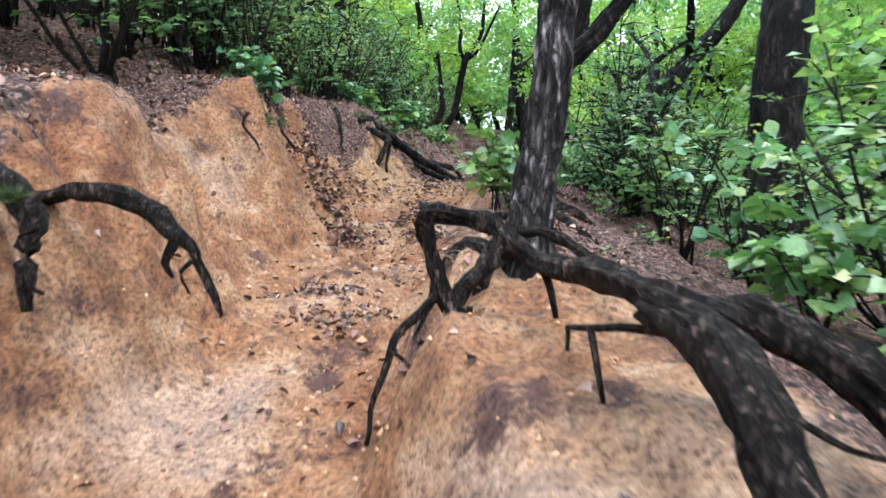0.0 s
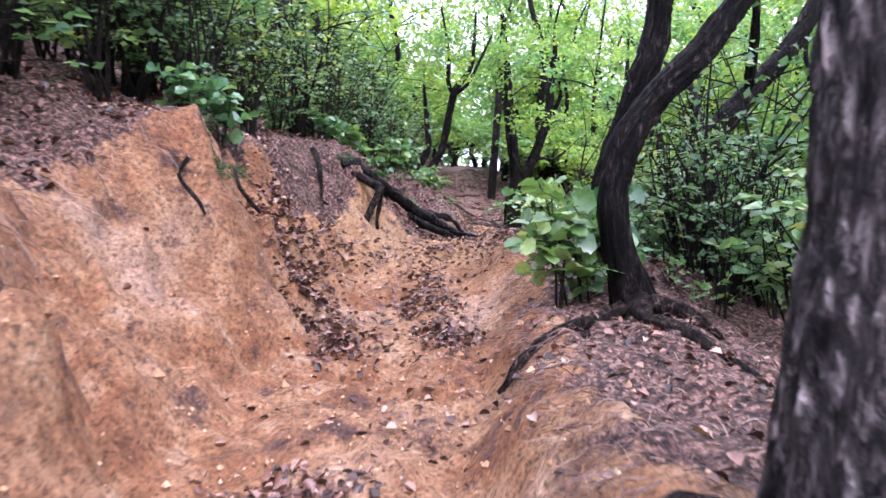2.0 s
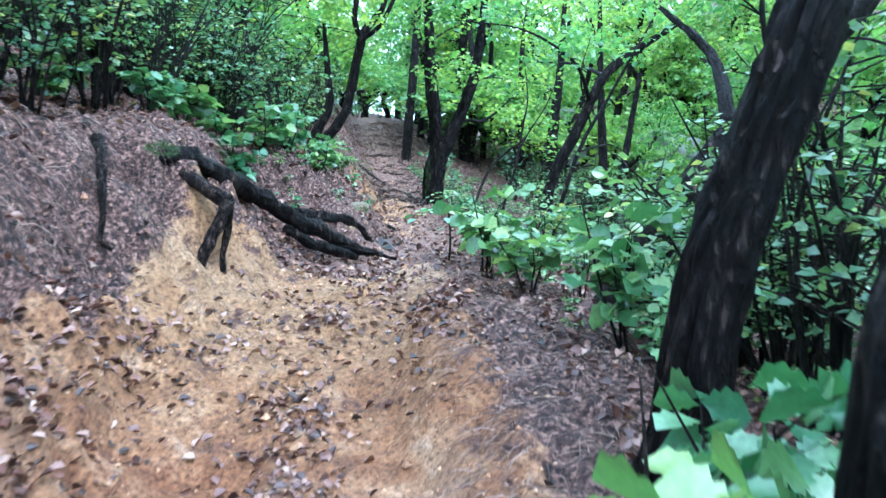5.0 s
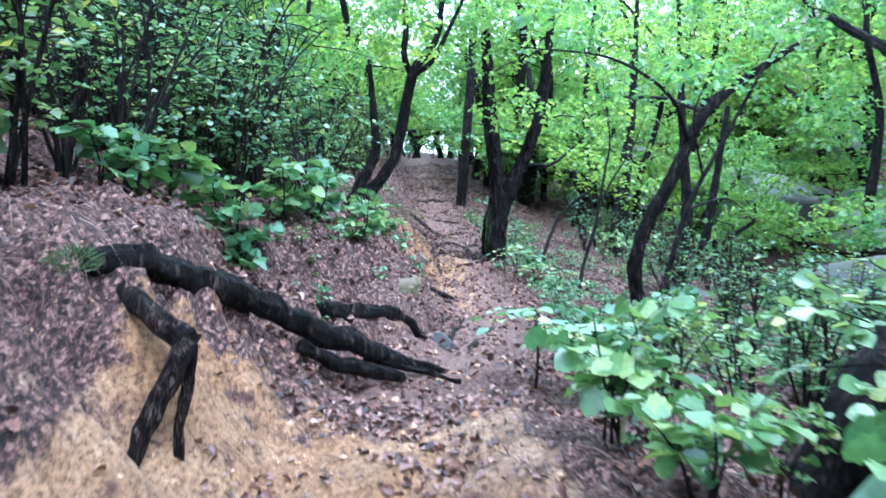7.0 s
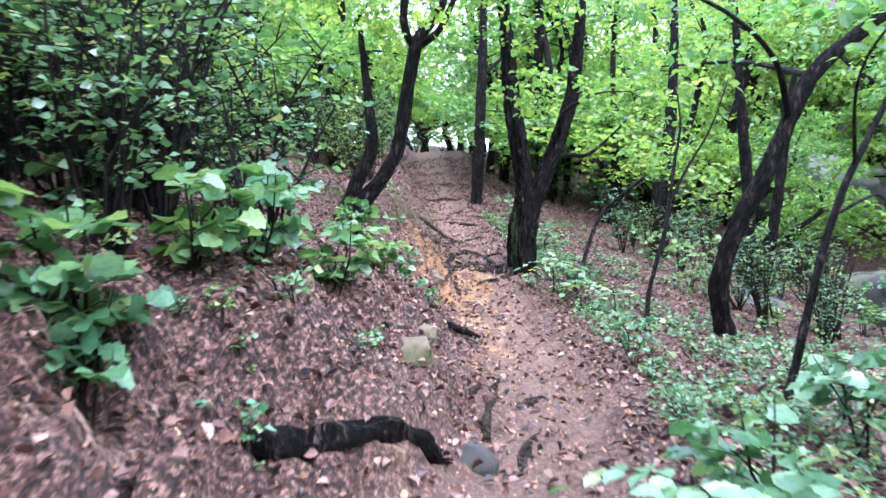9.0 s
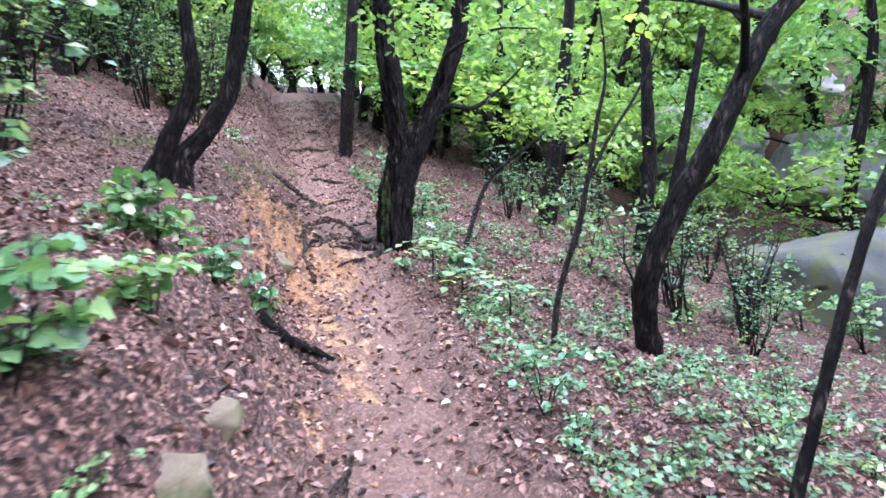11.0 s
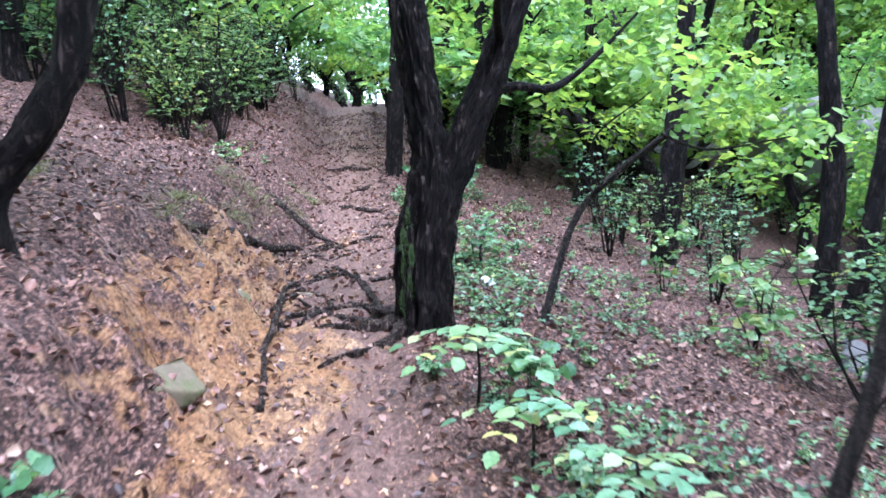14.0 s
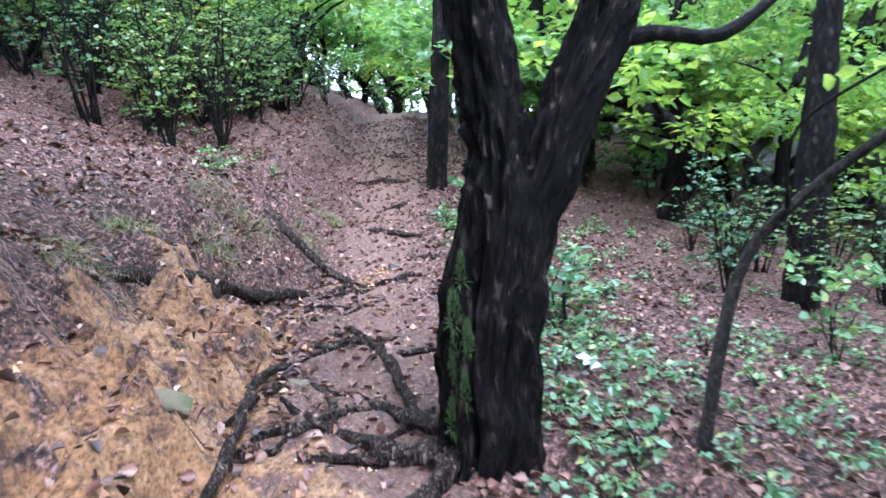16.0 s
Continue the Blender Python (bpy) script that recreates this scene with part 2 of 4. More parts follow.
def ground_at(x, y):
    x, y = np.asarray(x, float), np.asarray(y, float)
    u = x - soft_along(y, 1) + .1 * vnoise(y * 1.7, y * 0 + 3, 5)
    toe, h, w, rise, fall = (soft_along(y, k) for k in (3, 4, 5, 6, 7))
    toe = toe + .14 * vnoise(y * 1.1, y * 0, 9) + .07 * vnoise(y * 3.3, y * 0, 10)
    z = soft_along(y, 2)
    left = np.maximum(-u - toe, 0)
    s = np.clip(left / w, 0, 1)
    z = z + h * (.35 * s + .65 * s * s * (3 - 2 * s))
    past = np.maximum(left - w, 0)
    z = z + np.minimum(past, 9) * .36 + np.maximum(past - 9, 0) * .3
    for lx, ly, rx, ry, lh in LUMPS:
        z = z + lh * np.exp(-((x - lx) / rx) ** 2 - ((y - ly) / ry) ** 2)
    z = z + rise * smooth(.3, .75, u) + .05 * smooth(.2, .5, u) * (1 - smooth(.5, .9, u))
    r = np.maximum(u - 1.35, 0)
    z = z - fall * np.minimum(r, 6) + .5 * np.maximum(r - 8, 0) * smooth(8, 14, r)
    near = np.exp(-(np.maximum(np.abs(u) - 4, 0) / 6) ** 2)
    face = np.clip(s * (1 - s) * 4, 0, 1)
    z = z + .07 * fbm(x * .9, y * .9, 20) + (.035 + .06 * face) * fbm(x * 3.6, y * 3.6, 30) * near
    z = z + (.03 + .03 * face) * fbm(x * 9, y * 9, 40, 3) * near
    z = z - (.13 * face) * np.abs(vnoise(y * 4.5 + x, x * 1.2, 50)) * near + .09 * face * vnoise(x * 2, z * 7 + y * .6, 52) * near
    ledge = vnoise(x * 2.6 + 9, y * 2.1, 71) + .5 * vnoise(x * 6.5, y * 5.2, 72)
    z = z + .12 * (smooth(-.08, .06, ledge) - .5) * np.clip(face * 1.4, 0, 1) * near
    rill = 1 - np.abs(vnoise(x * 5.5 + .8 * vnoise(y * 3, x * 2, 75), y * 1.7, 74))
    z = z - .055 * np.maximum(rill - .72, 0) / .28 * (.25 + face) * near
    return z + .8 * fbm(x * .07, y * .07, 60) * (1 - near)


def spot(x, y, lift=0.0):
    return float(ground_at(x, y)) + lift


def spaced(lo, a, b, hi, step, grow=1.13):
    mid = list(np.arange(a, b + step / 2, step))
    out, d, v = [], step, b
    while v < hi:
        d *= grow
        v += d
        out.append(v)
    back, d, v = [], step, a
    while v > lo:
        d *= grow
        v -= d
        back.append(v)
    return np.array(back[::-1] + mid + out)


def build_ground():
    xs = spaced(-220, -3.2, 4.4, 220, .042, 1.1)
    ys = spaced(-160, .2, 25, 260, .046, 1.1)
    gx, gy = np.meshgrid(xs, ys)
    gz = ground_at(gx, gy)
    nx, ny = len(xs), len(ys)
    verts = np.stack([gx.ravel(), gy.ravel(), gz.ravel()], 1)
    i = (np.arange(ny - 1)[:, None] * nx + np.arange(nx - 1)[None]).ravel()
    faces = np.stack([i, i + 1, i + nx + 1, i + nx], 1)
    ob = mesh_ob("ground", verts, faces, EARTH)
    # where bare clay (r), ochre clay (g) and trodden soil (b) lie
    u = gx - soft_along(gy, 1)
    toe, w = soft_along(gy, 3), soft_along(gy, 5)
    body = (1 - smooth(9.6, 11.6, gy)) * smooth(-toe - w * (1.05 - .45 * smooth(7.3, 8.6, gy)), -toe - w * (.7 - .4 * smooth(7.3, 8.6, gy)), u) * (1 - smooth(.45, 1.0, u - .9 * (1 - smooth(3.0, 3.8, gy))))
    bank = smooth(17.6, 19.2, gy) * (1 - smooth(22.0, 23.4, gy)) * smooth(-toe - w * .75, -toe - w * .5, u) * (1 - smooth(-toe + .0, -toe + .35, u))
    patch = .62 * (np.exp(-((gx - 1.5) / .25) ** 2 - ((gy - 19.3) / .7) ** 2) + np.exp(-((gx - 1.2) / .22) ** 2 - ((gy - 16.6) / 1.1) ** 2) + np.exp(-((gx - 1.5) / .3) ** 2 - ((gy - 23.6) / .8) ** 2) + np.exp(-((gx - 1.3) / .3) ** 2 - ((gy - 20.0) / .8) ** 2) + np.exp(-((gx - .95) / .25) ** 2 - ((gy - 17.9) / .9) ** 2) + .8 * np.exp(-((gx - .75) / .22) ** 2 - ((gy - 15.4) / .8) ** 2))
    clay = np.clip(body + bank * .62 + patch * .85, 0, 1)
    ochre = np.clip(smooth(7.5, 9.5, gy) * (.4 - .25 * smooth(11, 13, gy) + .2 * smooth(15, 18, gy)), 0, 1)
    trod = smooth(10, 12, gy) * np.exp(-(u / .5) ** 2) * .8
    col = np.stack([clay.ravel(), ochre.ravel(), trod.ravel(), np.ones(nx * ny)], 1).astype(np.float32)
    ob.data.attributes.new("clay", "FLOAT_COLOR", "POINT").data.foreach_set("color", col.ravel())
    return tagged(ob, "eroded orange clay trail and leaf-covered forest slope", "ground", kind="structure")


build_ground()


# ---- wood: trunks, limbs, roots ----
def curve_points(pts, step):
    """Points and radii on a smooth line through (x, y, z, radius)."""
    p = np.array(pts, float)
    p = np.vstack([2 * p[0] - p[1], p, 2 * p[-1] - p[-2]])
    out = []
    for a, b, c, d in zip(p, p[1:], p[2:], p[3:]):
        n = max(1, int(np.linalg.norm(c[:3] - b[:3]) / step))
        for t in np.arange(n) / n:
            out.append(.5 * (2 * b + (c - a) * t + (2 * a - 5 * b + 4 * c - d) * t * t + (3 * b - a - 3 * c + d) * t ** 3))
    out.append(p[-2])
    return np.array(out)


def wood_mesh(lines, sides=10, step=.08, ridge=0.0, knobs=0.0, flare=0.0, seed=0):
    """Verts and faces of round limbs along lines, with furrowed bark and uneven girth."""
    verts, faces = [], []
    for k, pts in enumerate(lines):
        c = curve_points(pts, step)
        base = len(verts)
        tan = np.gradient(c[:, :3], axis=0)
        tan /= np.linalg.norm(tan, axis=1)[:, None] + 1e-9
        ref = np.array((0.31, .95, .05)) if abs(tan[0][2]) > .6 else np.array((.05, .1, .99))
        s = 0.0
        for i, (row, t) in enumerate(zip(c, tan)):
            a = np.cross(t, ref)
            a /= np.linalg.norm(a) + 1e-9
            b = np.cross(t, a)
            s += np.linalg.norm(c[i, :3] - c[i - 1, :3]) if i else 0
            for j in range(sides):
                th = 2 * math.pi * j / sides
                ca, sa = math.cos(th), math.sin(th)
                r = max(row[3], .0015)
                if ridge:
                    q = noise.noise(Vector((ca * 4.5 + k * 7, sa * 4.5 + seed, s * 2.4 / (.5 + 3 * row[3]))))
                    q2 = noise.noise(Vector((ca * 7 + k * 7, sa * 7 + seed, s * 5)))
                    r += ridge * (1 - 4.2 * abs(q)) + ridge * .5 * q2
                if knobs:
                    r *= 1 + knobs * noise.noise(Vector((ca * 1.2 + k * 5, sa * 1.2, s * 5 + seed)))
                if flare and k == 0:
                    r += flare * max(0, 1 - s / .45) ** 2 * (1 + .7 * math.sin(th * 4 + seed))
                verts.append((row[0] + r * (ca * a[0] + sa * b[0]), row[1] + r * (ca * a[1] + sa * b[1]), row[2] + r * (ca * a[2] + sa * b[2])))
        m = len(c)
        for i in range(m - 1):
            for j in range(sides):
                p, q = base + i * sides + j, base + i * sides + (j + 1) % sides
                faces.append((p, q, q + sides, p + sides))
        faces.append(tuple(base + j for j in range(sides))[::-1])
        faces.append(tuple(base + (m - 1) * sides + j for j in range(sides)))
    return verts, faces


BLADE = np.array([(0, 0, 0), (.26, .26, .03), (.36, .6, .02), (0, 1, -.1), (-.36, .6, .02), (-.26, .26, .03), (0, .5, -.05)])
BLADE_F = np.array([(0, 1, 6), (1, 2, 6), (2, 3, 6), (3, 4, 6), (4, 5, 6), (5, 0, 6)])
CHIP = np.array([(0, 0, 0), (.36, .5, .06), (0, 1, -.06), (-.36, .5, .06)])
CHIP_F = np.array([(0, 1, 2), (0, 2, 3)])
ROUND = np.array([(0, 0, 0), (.2, .12, .03), (.36, .36, .05), (.38, .6, .04), (.24, .84, .0), (0, 1, -.07), (-.24, .84, .0), (-.38, .6, .04), (-.36, .36, .05), (-.2, .12, .03), (0, .5, -.04)])
ROUND_F = np.array([(i, (i + 1) % 10, 10) for i in range(10)])
KITE = np.array([(0, 0, 0), (.36, .45, .04), (0, 1, -.08), (-.36, .45, .04), (0, .45, -.05)])
KITE_F = np.array([(0, 1, 4), (1, 2, 4), (2, 3, 4), (3, 0, 4)])
LOBED = np.array([(0, 0, 0), (.1, .18, .02), (.27, .3, .05), (.22, .42, .03), (.38, .55, .06), (.3, .68, .03), (.34, .82, .03), (0, 1, -.1),
                  (-.34, .82, .03), (-.3, .68, .03), (-.38, .55, .06), (-.22, .42, .03), (-.27, .3, .05), (-.1, .18, .02), (0, .5, -.04)])
LOBED_F = np.array([(i, (i + 1) % 14, 14) for i in range(14)])


def leaf_mesh(places, ways, sizes, rng, form=(BLADE, BLADE_F), droop=.3, wide=1.0, face_up=.7):
    """Leaves at places, pointing along ways, as verts and faces."""
    n = len(places)
    w = ways / (np.linalg.norm(ways, axis=1)[:, None] + 1e-9)
    up = rng.normal(0, .45, (n, 3))
    up[:, 2] += face_up
    x = np.cross(w, up)
    x /= np.linalg.norm(x, axis=1)[:, None] + 1e-9
    z = np.cross(x, w)
    b, f = form
    v = places[:, None] + sizes[:, None, None] * (b[None, :, 0, None] * wide * x[:, None] + b[None, :, 1, None] * w[:, None] + b[None, :, 2, None] * z[:, None])
    v[:, :, 2] -= sizes[:, None] * droop * b[None, :, 1] ** 2 * .5
    faces = (f[None] + (np.arange(n) * len(b))[:, None, None]).reshape(-1, 3)
    return v.reshape(-1, 3), faces


def tree(name, label, lines, mat, sides=24, step=.05, ridge=.012, flare=.06, crown=None, group="", seed=0):
    """A tree with a trunk line (the first), limbs, and a crown of leaf sprays round given places (x, y, z, radius, leaves)."""
    x, y, z = lines[0][0][:3]
    ob = thing(name, label, "tree", (x, y, z), group)
    local = [[(p[0] - x, p[1] - y, p[2] - z, p[3]) for p in ln] for ln in lines]
    v, f = wood_mesh(local[:1], sides, step, ridge, .12, flare, seed)
    mesh_ob("trunk", v, f, mat, ob)
    for ln in local[1:]:
        big = ln[0][3] > .05
        v, f = wood_mesh([ln], sides if big else 8, step if big else .09, ridge * .8 if big else 0, .12, 0, seed + 3)
        mesh_ob("limb", v, f, mat, ob)
    if crown:
        v, f = spray_cloud([(a - x, b - y, c - z, r, k) for a, b, c, r, k in crown], np.random.default_rng(seed + 11))
        mesh_ob("crown", v, f, BRIGHT, ob, False, "backlit green oak leaves")
    return ob


def spray_cloud(blobs, rng, size=(.06, .12), form=(BLADE, BLADE_F), flat=.6):
    """Leaves in small tilted sprays, scattered unevenly in uneven clouds."""
    vs, fs, base = [], [], 0
    for x, y, z, r, k in blobs:
        sprays = max(1, k // 9)
        d = rng.normal(0, 1, (sprays, 3))
        d *= (r * rng.uniform(.15, 1, (sprays, 1)) ** .6) / (np.linalg.norm(d, axis=1)[:, None] + 1e-9)
        d[:, 2] *= flat
        c = np.array((x, y, z)) + d
        at = np.repeat(c, 9, 0)
        way = rng.normal(0, 1, (len(at), 3))
        way[:, 2] = way[:, 2] * .35 - .1
        at = at + way * .05 + rng.normal(0, .05, at.shape)
        v, f = leaf_mesh(at, way, rng.uniform(*size, len(at)), rng, form)
        vs.append(v)
        fs.append(f + base)
        base += len(v)
    return np.vstack(vs), np.vstack(fs)


# ---- trees beside the trail ----
def crown_over(x, y, z, n, r, k, seed):
    g = np.random.default_rng(seed)
    return [(x + g.normal(0, r), y + g.normal(0, r), z + g.uniform(-.5, 1.4), g.uniform(.5, 1.0), k) for _ in range(n)]


tree("pine_tree", "leaning pine with pale scaly bark and mossy foot", [
    [(.38, 3.36, .95, .15), (.4, 3.38, 1.3, .12), (.44, 3.42, 1.55, .098), (.5, 3.46, 1.9, .09), (.55, 3.5, 2.4, .088), (.66, 3.6, 3.4, .08), (.8, 3.7, 5.2, .06), (.9, 3.8, 8, .03)],
    [(.75, 3.68, 4.6, .04), (1.6, 4.0, 5.3, .025), (2.4, 4.2, 5.6, .01)], [(.7, 3.64, 4.2, .035), (-.1, 4.3, 5.0, .02), (-.8, 4.7, 5.3, .01)],
], PINE, 44, .025, .014, .05, crown_over(.9, 3.8, 6.2, 5, .9, 180, 1), seed=1)

tree("pine_tree", "crooked pine bending over the trail, pale foot", [
    [(.9, 6.05, 1.25, .15), (.85, 6.04, 1.5, .11), (.74, 6.02, 1.85, .085), (.73, 6.02, 2.13, .08), (.82, 6.06, 2.4, .086), (1.02, 6.1, 2.68, .078), (1.38, 6.2, 3.05, .075), (1.9, 6.3, 3.9, .07), (2.2, 6.5, 5.5, .04)],
], BARK, 40, .03, .013, .07, crown_over(2.2, 6.5, 5.2, 5, .9, 180, 2), seed=2)

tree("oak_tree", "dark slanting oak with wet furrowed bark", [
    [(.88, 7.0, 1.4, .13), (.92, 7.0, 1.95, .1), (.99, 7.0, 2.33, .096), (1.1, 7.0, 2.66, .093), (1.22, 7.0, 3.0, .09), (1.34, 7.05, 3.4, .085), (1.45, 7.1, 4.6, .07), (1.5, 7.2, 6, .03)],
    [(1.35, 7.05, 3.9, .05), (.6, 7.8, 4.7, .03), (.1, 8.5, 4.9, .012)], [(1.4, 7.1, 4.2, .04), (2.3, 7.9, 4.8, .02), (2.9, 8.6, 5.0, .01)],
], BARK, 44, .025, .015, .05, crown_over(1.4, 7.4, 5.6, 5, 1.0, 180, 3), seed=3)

tree("oak_tree", "dark oak leaning out over the valley", [
    [(2.0, 10, 1.55, .2), (2.14, 10, 2.03, .17), (2.45, 10, 2.42, .155), (2.84, 10, 2.92, .14), (3.36, 10, 3.48, .12), (4.1, 10, 4.4, .1), (4.8, 10, 6.2, .05)],
    [(2.84, 10, 2.95, .06), (3.1, 10.8, 3.7, .04), (3.0, 11.6, 4.3, .015)], [(3.4, 10, 3.5, .06), (3.2, 9.4, 4.4, .035), (2.9, 9.1, 5.2, .015)],
], BARK, 22, .06, .013, .06, crown_over(4.2, 10.3, 5.6, 6, 1.1, 200, 4), seed=4)

tree("oak_tree", "thick dark oak with almost black bark", [
    [(2.4, 5.4, .5, .24), (2.43, 5.4, .87, .2), (2.47, 5.4, 1.77, .19), (2.53, 5.4, 2.61, .18), (2.57, 5.4, 3.02, .17), (2.7, 5.5, 4.5, .14), (2.8, 5.6, 7, .06)],
    [(2.6, 5.45, 3.6, .06), (3.4, 6.2, 4.3, .035), (4.0, 7.0, 4.8, .012)],
], BARK, 26, .05, .014, .07, crown_over(2.8, 5.8, 5.8, 6, 1.1, 180, 5), seed=5)

tree("oak_tree", "slender crooked oak forking above the trail", [
    [(-0.23, 18.90, 2.99, 0.150), (-0.20, 18.90, 3.34, 0.130), (-0.07, 18.90, 3.52, 0.100), (0.07, 18.90, 3.68, 0.095), (0.22, 18.90, 3.91, 0.090), (0.32, 18.90, 4.16, 0.085), (0.58, 18.80, 5.37, 0.080), (0.81, 18.80, 5.73, 0.060), (1.01, 18.80, 6.13, 0.050), (1.11, 18.90, 7.33, 0.020)],
    [(0.58, 18.80, 5.32, 0.055), (0.44, 18.75, 5.67, 0.050), (0.46, 18.70, 6.27, 0.040), (0.28, 18.70, 7.37, 0.015)],
    [(0.63, 18.80, 5.39, 0.050), (0.88, 18.70, 5.57, 0.045), (1.10, 18.65, 5.97, 0.040), (1.48, 18.60, 6.77, 0.020)],
], BARK, 20, .06, .01, .05, crown_over(.6, 18.6, 6.9, 14, 1.2, 200, 6), seed=6)

tree("oak_tree", "dark crooked oak stem on the leafy bank", [
    [(-0.46, 18.70, 3.08, 0.110), (-0.36, 18.70, 3.38, 0.100), (-0.19, 18.70, 3.73, 0.085), (-0.04, 18.70, 4.07, 0.075), (-0.03, 18.70, 4.40, 0.065), (-0.13, 18.80, 5.60, 0.030)],
], BARK, 20, .06, .012, .05, crown_over(-0.13, 18.8, 6.10, 4, .8, 120, 66), seed=66)

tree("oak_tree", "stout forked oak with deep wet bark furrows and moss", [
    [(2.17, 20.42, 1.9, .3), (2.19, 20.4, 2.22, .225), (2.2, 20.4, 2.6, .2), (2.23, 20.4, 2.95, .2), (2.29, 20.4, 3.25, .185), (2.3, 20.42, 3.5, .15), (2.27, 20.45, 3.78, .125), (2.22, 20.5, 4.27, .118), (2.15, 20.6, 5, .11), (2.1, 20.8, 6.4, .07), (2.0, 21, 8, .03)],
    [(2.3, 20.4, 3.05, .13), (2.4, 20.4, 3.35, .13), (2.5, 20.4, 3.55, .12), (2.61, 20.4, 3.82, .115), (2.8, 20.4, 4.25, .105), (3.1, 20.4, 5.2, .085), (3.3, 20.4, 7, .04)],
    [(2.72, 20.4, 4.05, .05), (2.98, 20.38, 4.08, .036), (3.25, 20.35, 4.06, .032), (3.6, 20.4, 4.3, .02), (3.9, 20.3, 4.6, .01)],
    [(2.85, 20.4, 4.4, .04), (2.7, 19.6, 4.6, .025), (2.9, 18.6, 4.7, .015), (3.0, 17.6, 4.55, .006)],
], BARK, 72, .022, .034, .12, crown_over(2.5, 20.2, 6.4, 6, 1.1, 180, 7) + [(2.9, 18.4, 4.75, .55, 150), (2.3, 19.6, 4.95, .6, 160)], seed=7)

tree("slim_tree", "straight slim tree with smooth grey bark", [
    [(2.46, 28, 3.2, .2), (2.48, 28, 3.55, .16), (2.59, 28, 5.09, .145), (2.71, 28, 6.6, .13), (2.9, 28, 10, .07)],
    [(2.7, 28, 6.8, .05), (3.6, 28.3, 7.6, .03), (4.3, 28.5, 8, .01)]], BARK, 18, .1, .008, .05, crown_over(2.9, 28, 8.8, 8, 1.2, 130, 8), seed=8)

tree("oak_tree", "dark curved young oak bent at its foot", [
    [(3.74, 16.6, 1.2, .12), (3.68, 16.6, 1.55, .1), (3.57, 16.55, 1.95, .096), (3.5, 16.5, 2.3, .094), (3.54, 16.4, 2.68, .09), (3.68, 16.3, 3.1, .086), (3.88, 16.2, 3.52, .082), (4.08, 16.15, 4.0, .076), (4.32, 16.1, 4.45, .07), (4.75, 16.1, 4.8, .062), (5.5, 16.0, 5.3, .03)],
    [(4.08, 16.15, 4.0, .04), (3.6, 15.6, 4.5, .025), (2.6, 14.8, 4.75, .015), (1.5, 14.2, 4.7, .006)],
    [(4.3, 16.1, 4.4, .04), (4.2, 17.3, 4.8, .025), (3.7, 18.4, 5.0, .01)],
], BARK, 26, .05, .012, .04, crown_over(5.2, 16.3, 5.6, 8, .9, 160, 9) + [(3.2, 15.4, 4.75, .6, 130), (2.2, 14.6, 4.95, .6, 120), (1.5, 14.2, 4.95, .5, 80)], seed=9)

tree("sapling", "thin dark sapling leaning over the slope", [
    [(2.5, 13.75, 1.4, .035), (2.74, 13.9, 1.95, .03), (3.12, 14, 3.07, .026), (3.55, 14.1, 3.8, .02), (4.2, 14.2, 4.9, .01)],
    [(3.12, 14, 3.07, .015), (3.7, 14.4, 3.2, .01), (4.2, 14.9, 3.1, .005)],
    [(3.3, 14.05, 3.4, .014), (2.9, 13.4, 3.9, .009), (2.7, 12.6, 4.2, .004)]], BARK, 12, .06, .003, .02, [(2.75, 13.0, 4.2, .45, 90), (3.9, 14.2, 4.6, .7, 130)], seed=10)

tree("sapling", "bending sapling with bright round leaves", [
    [(2.78, 19.8, 1.55, .04), (3.12, 20.3, 2.3, .032), (3.5, 20.7, 3.02, .03), (3.85, 20.65, 3.4, .027), (4.35, 20.5, 3.8, .022), (4.75, 20.4, 4.3, .015)],
    [(4.2, 20.55, 3.7, .016), (4.4, 20.2, 3.55, .01), (4.7, 19.6, 3.6, .005)], [(3.7, 20.65, 3.3, .012), (3.5, 20.2, 3.65, .008), (3.6, 19.4, 3.9, .004)],
], TWIG, 14, .05, .003, .02, [(4.4, 20.1, 3.9, .6, 150), (4.0, 19.6, 3.95, .5, 110), (4.9, 20, 3.5, .5, 120), (3.6, 19.4, 4.1, .4, 80), (4.6, 20.4, 4.6, .6, 120)], seed=11)

tree("sapling", "thin forked sapling on the leafy slope", [
    [(2.72, 16.55, 1.5, .03), (2.8, 16.6, 2.27, .026), (2.97, 16.6, 2.87, .024), (3.03, 16.6, 3.19, .02), (3.11, 16.6, 3.68, .016), (3.17, 16.6, 4.1, .01), (3.1, 16.7, 4.9, .005)],
    [(3.03, 16.6, 3.19, .016), (3.21, 16.6, 3.54, .014), (3.48, 16.6, 3.96, .01), (3.7, 16.6, 4.5, .005)],
], TWIG, 12, .05, .002, .015, [(3.3, 16.6, 4.5, .55, 90)], seed=12)

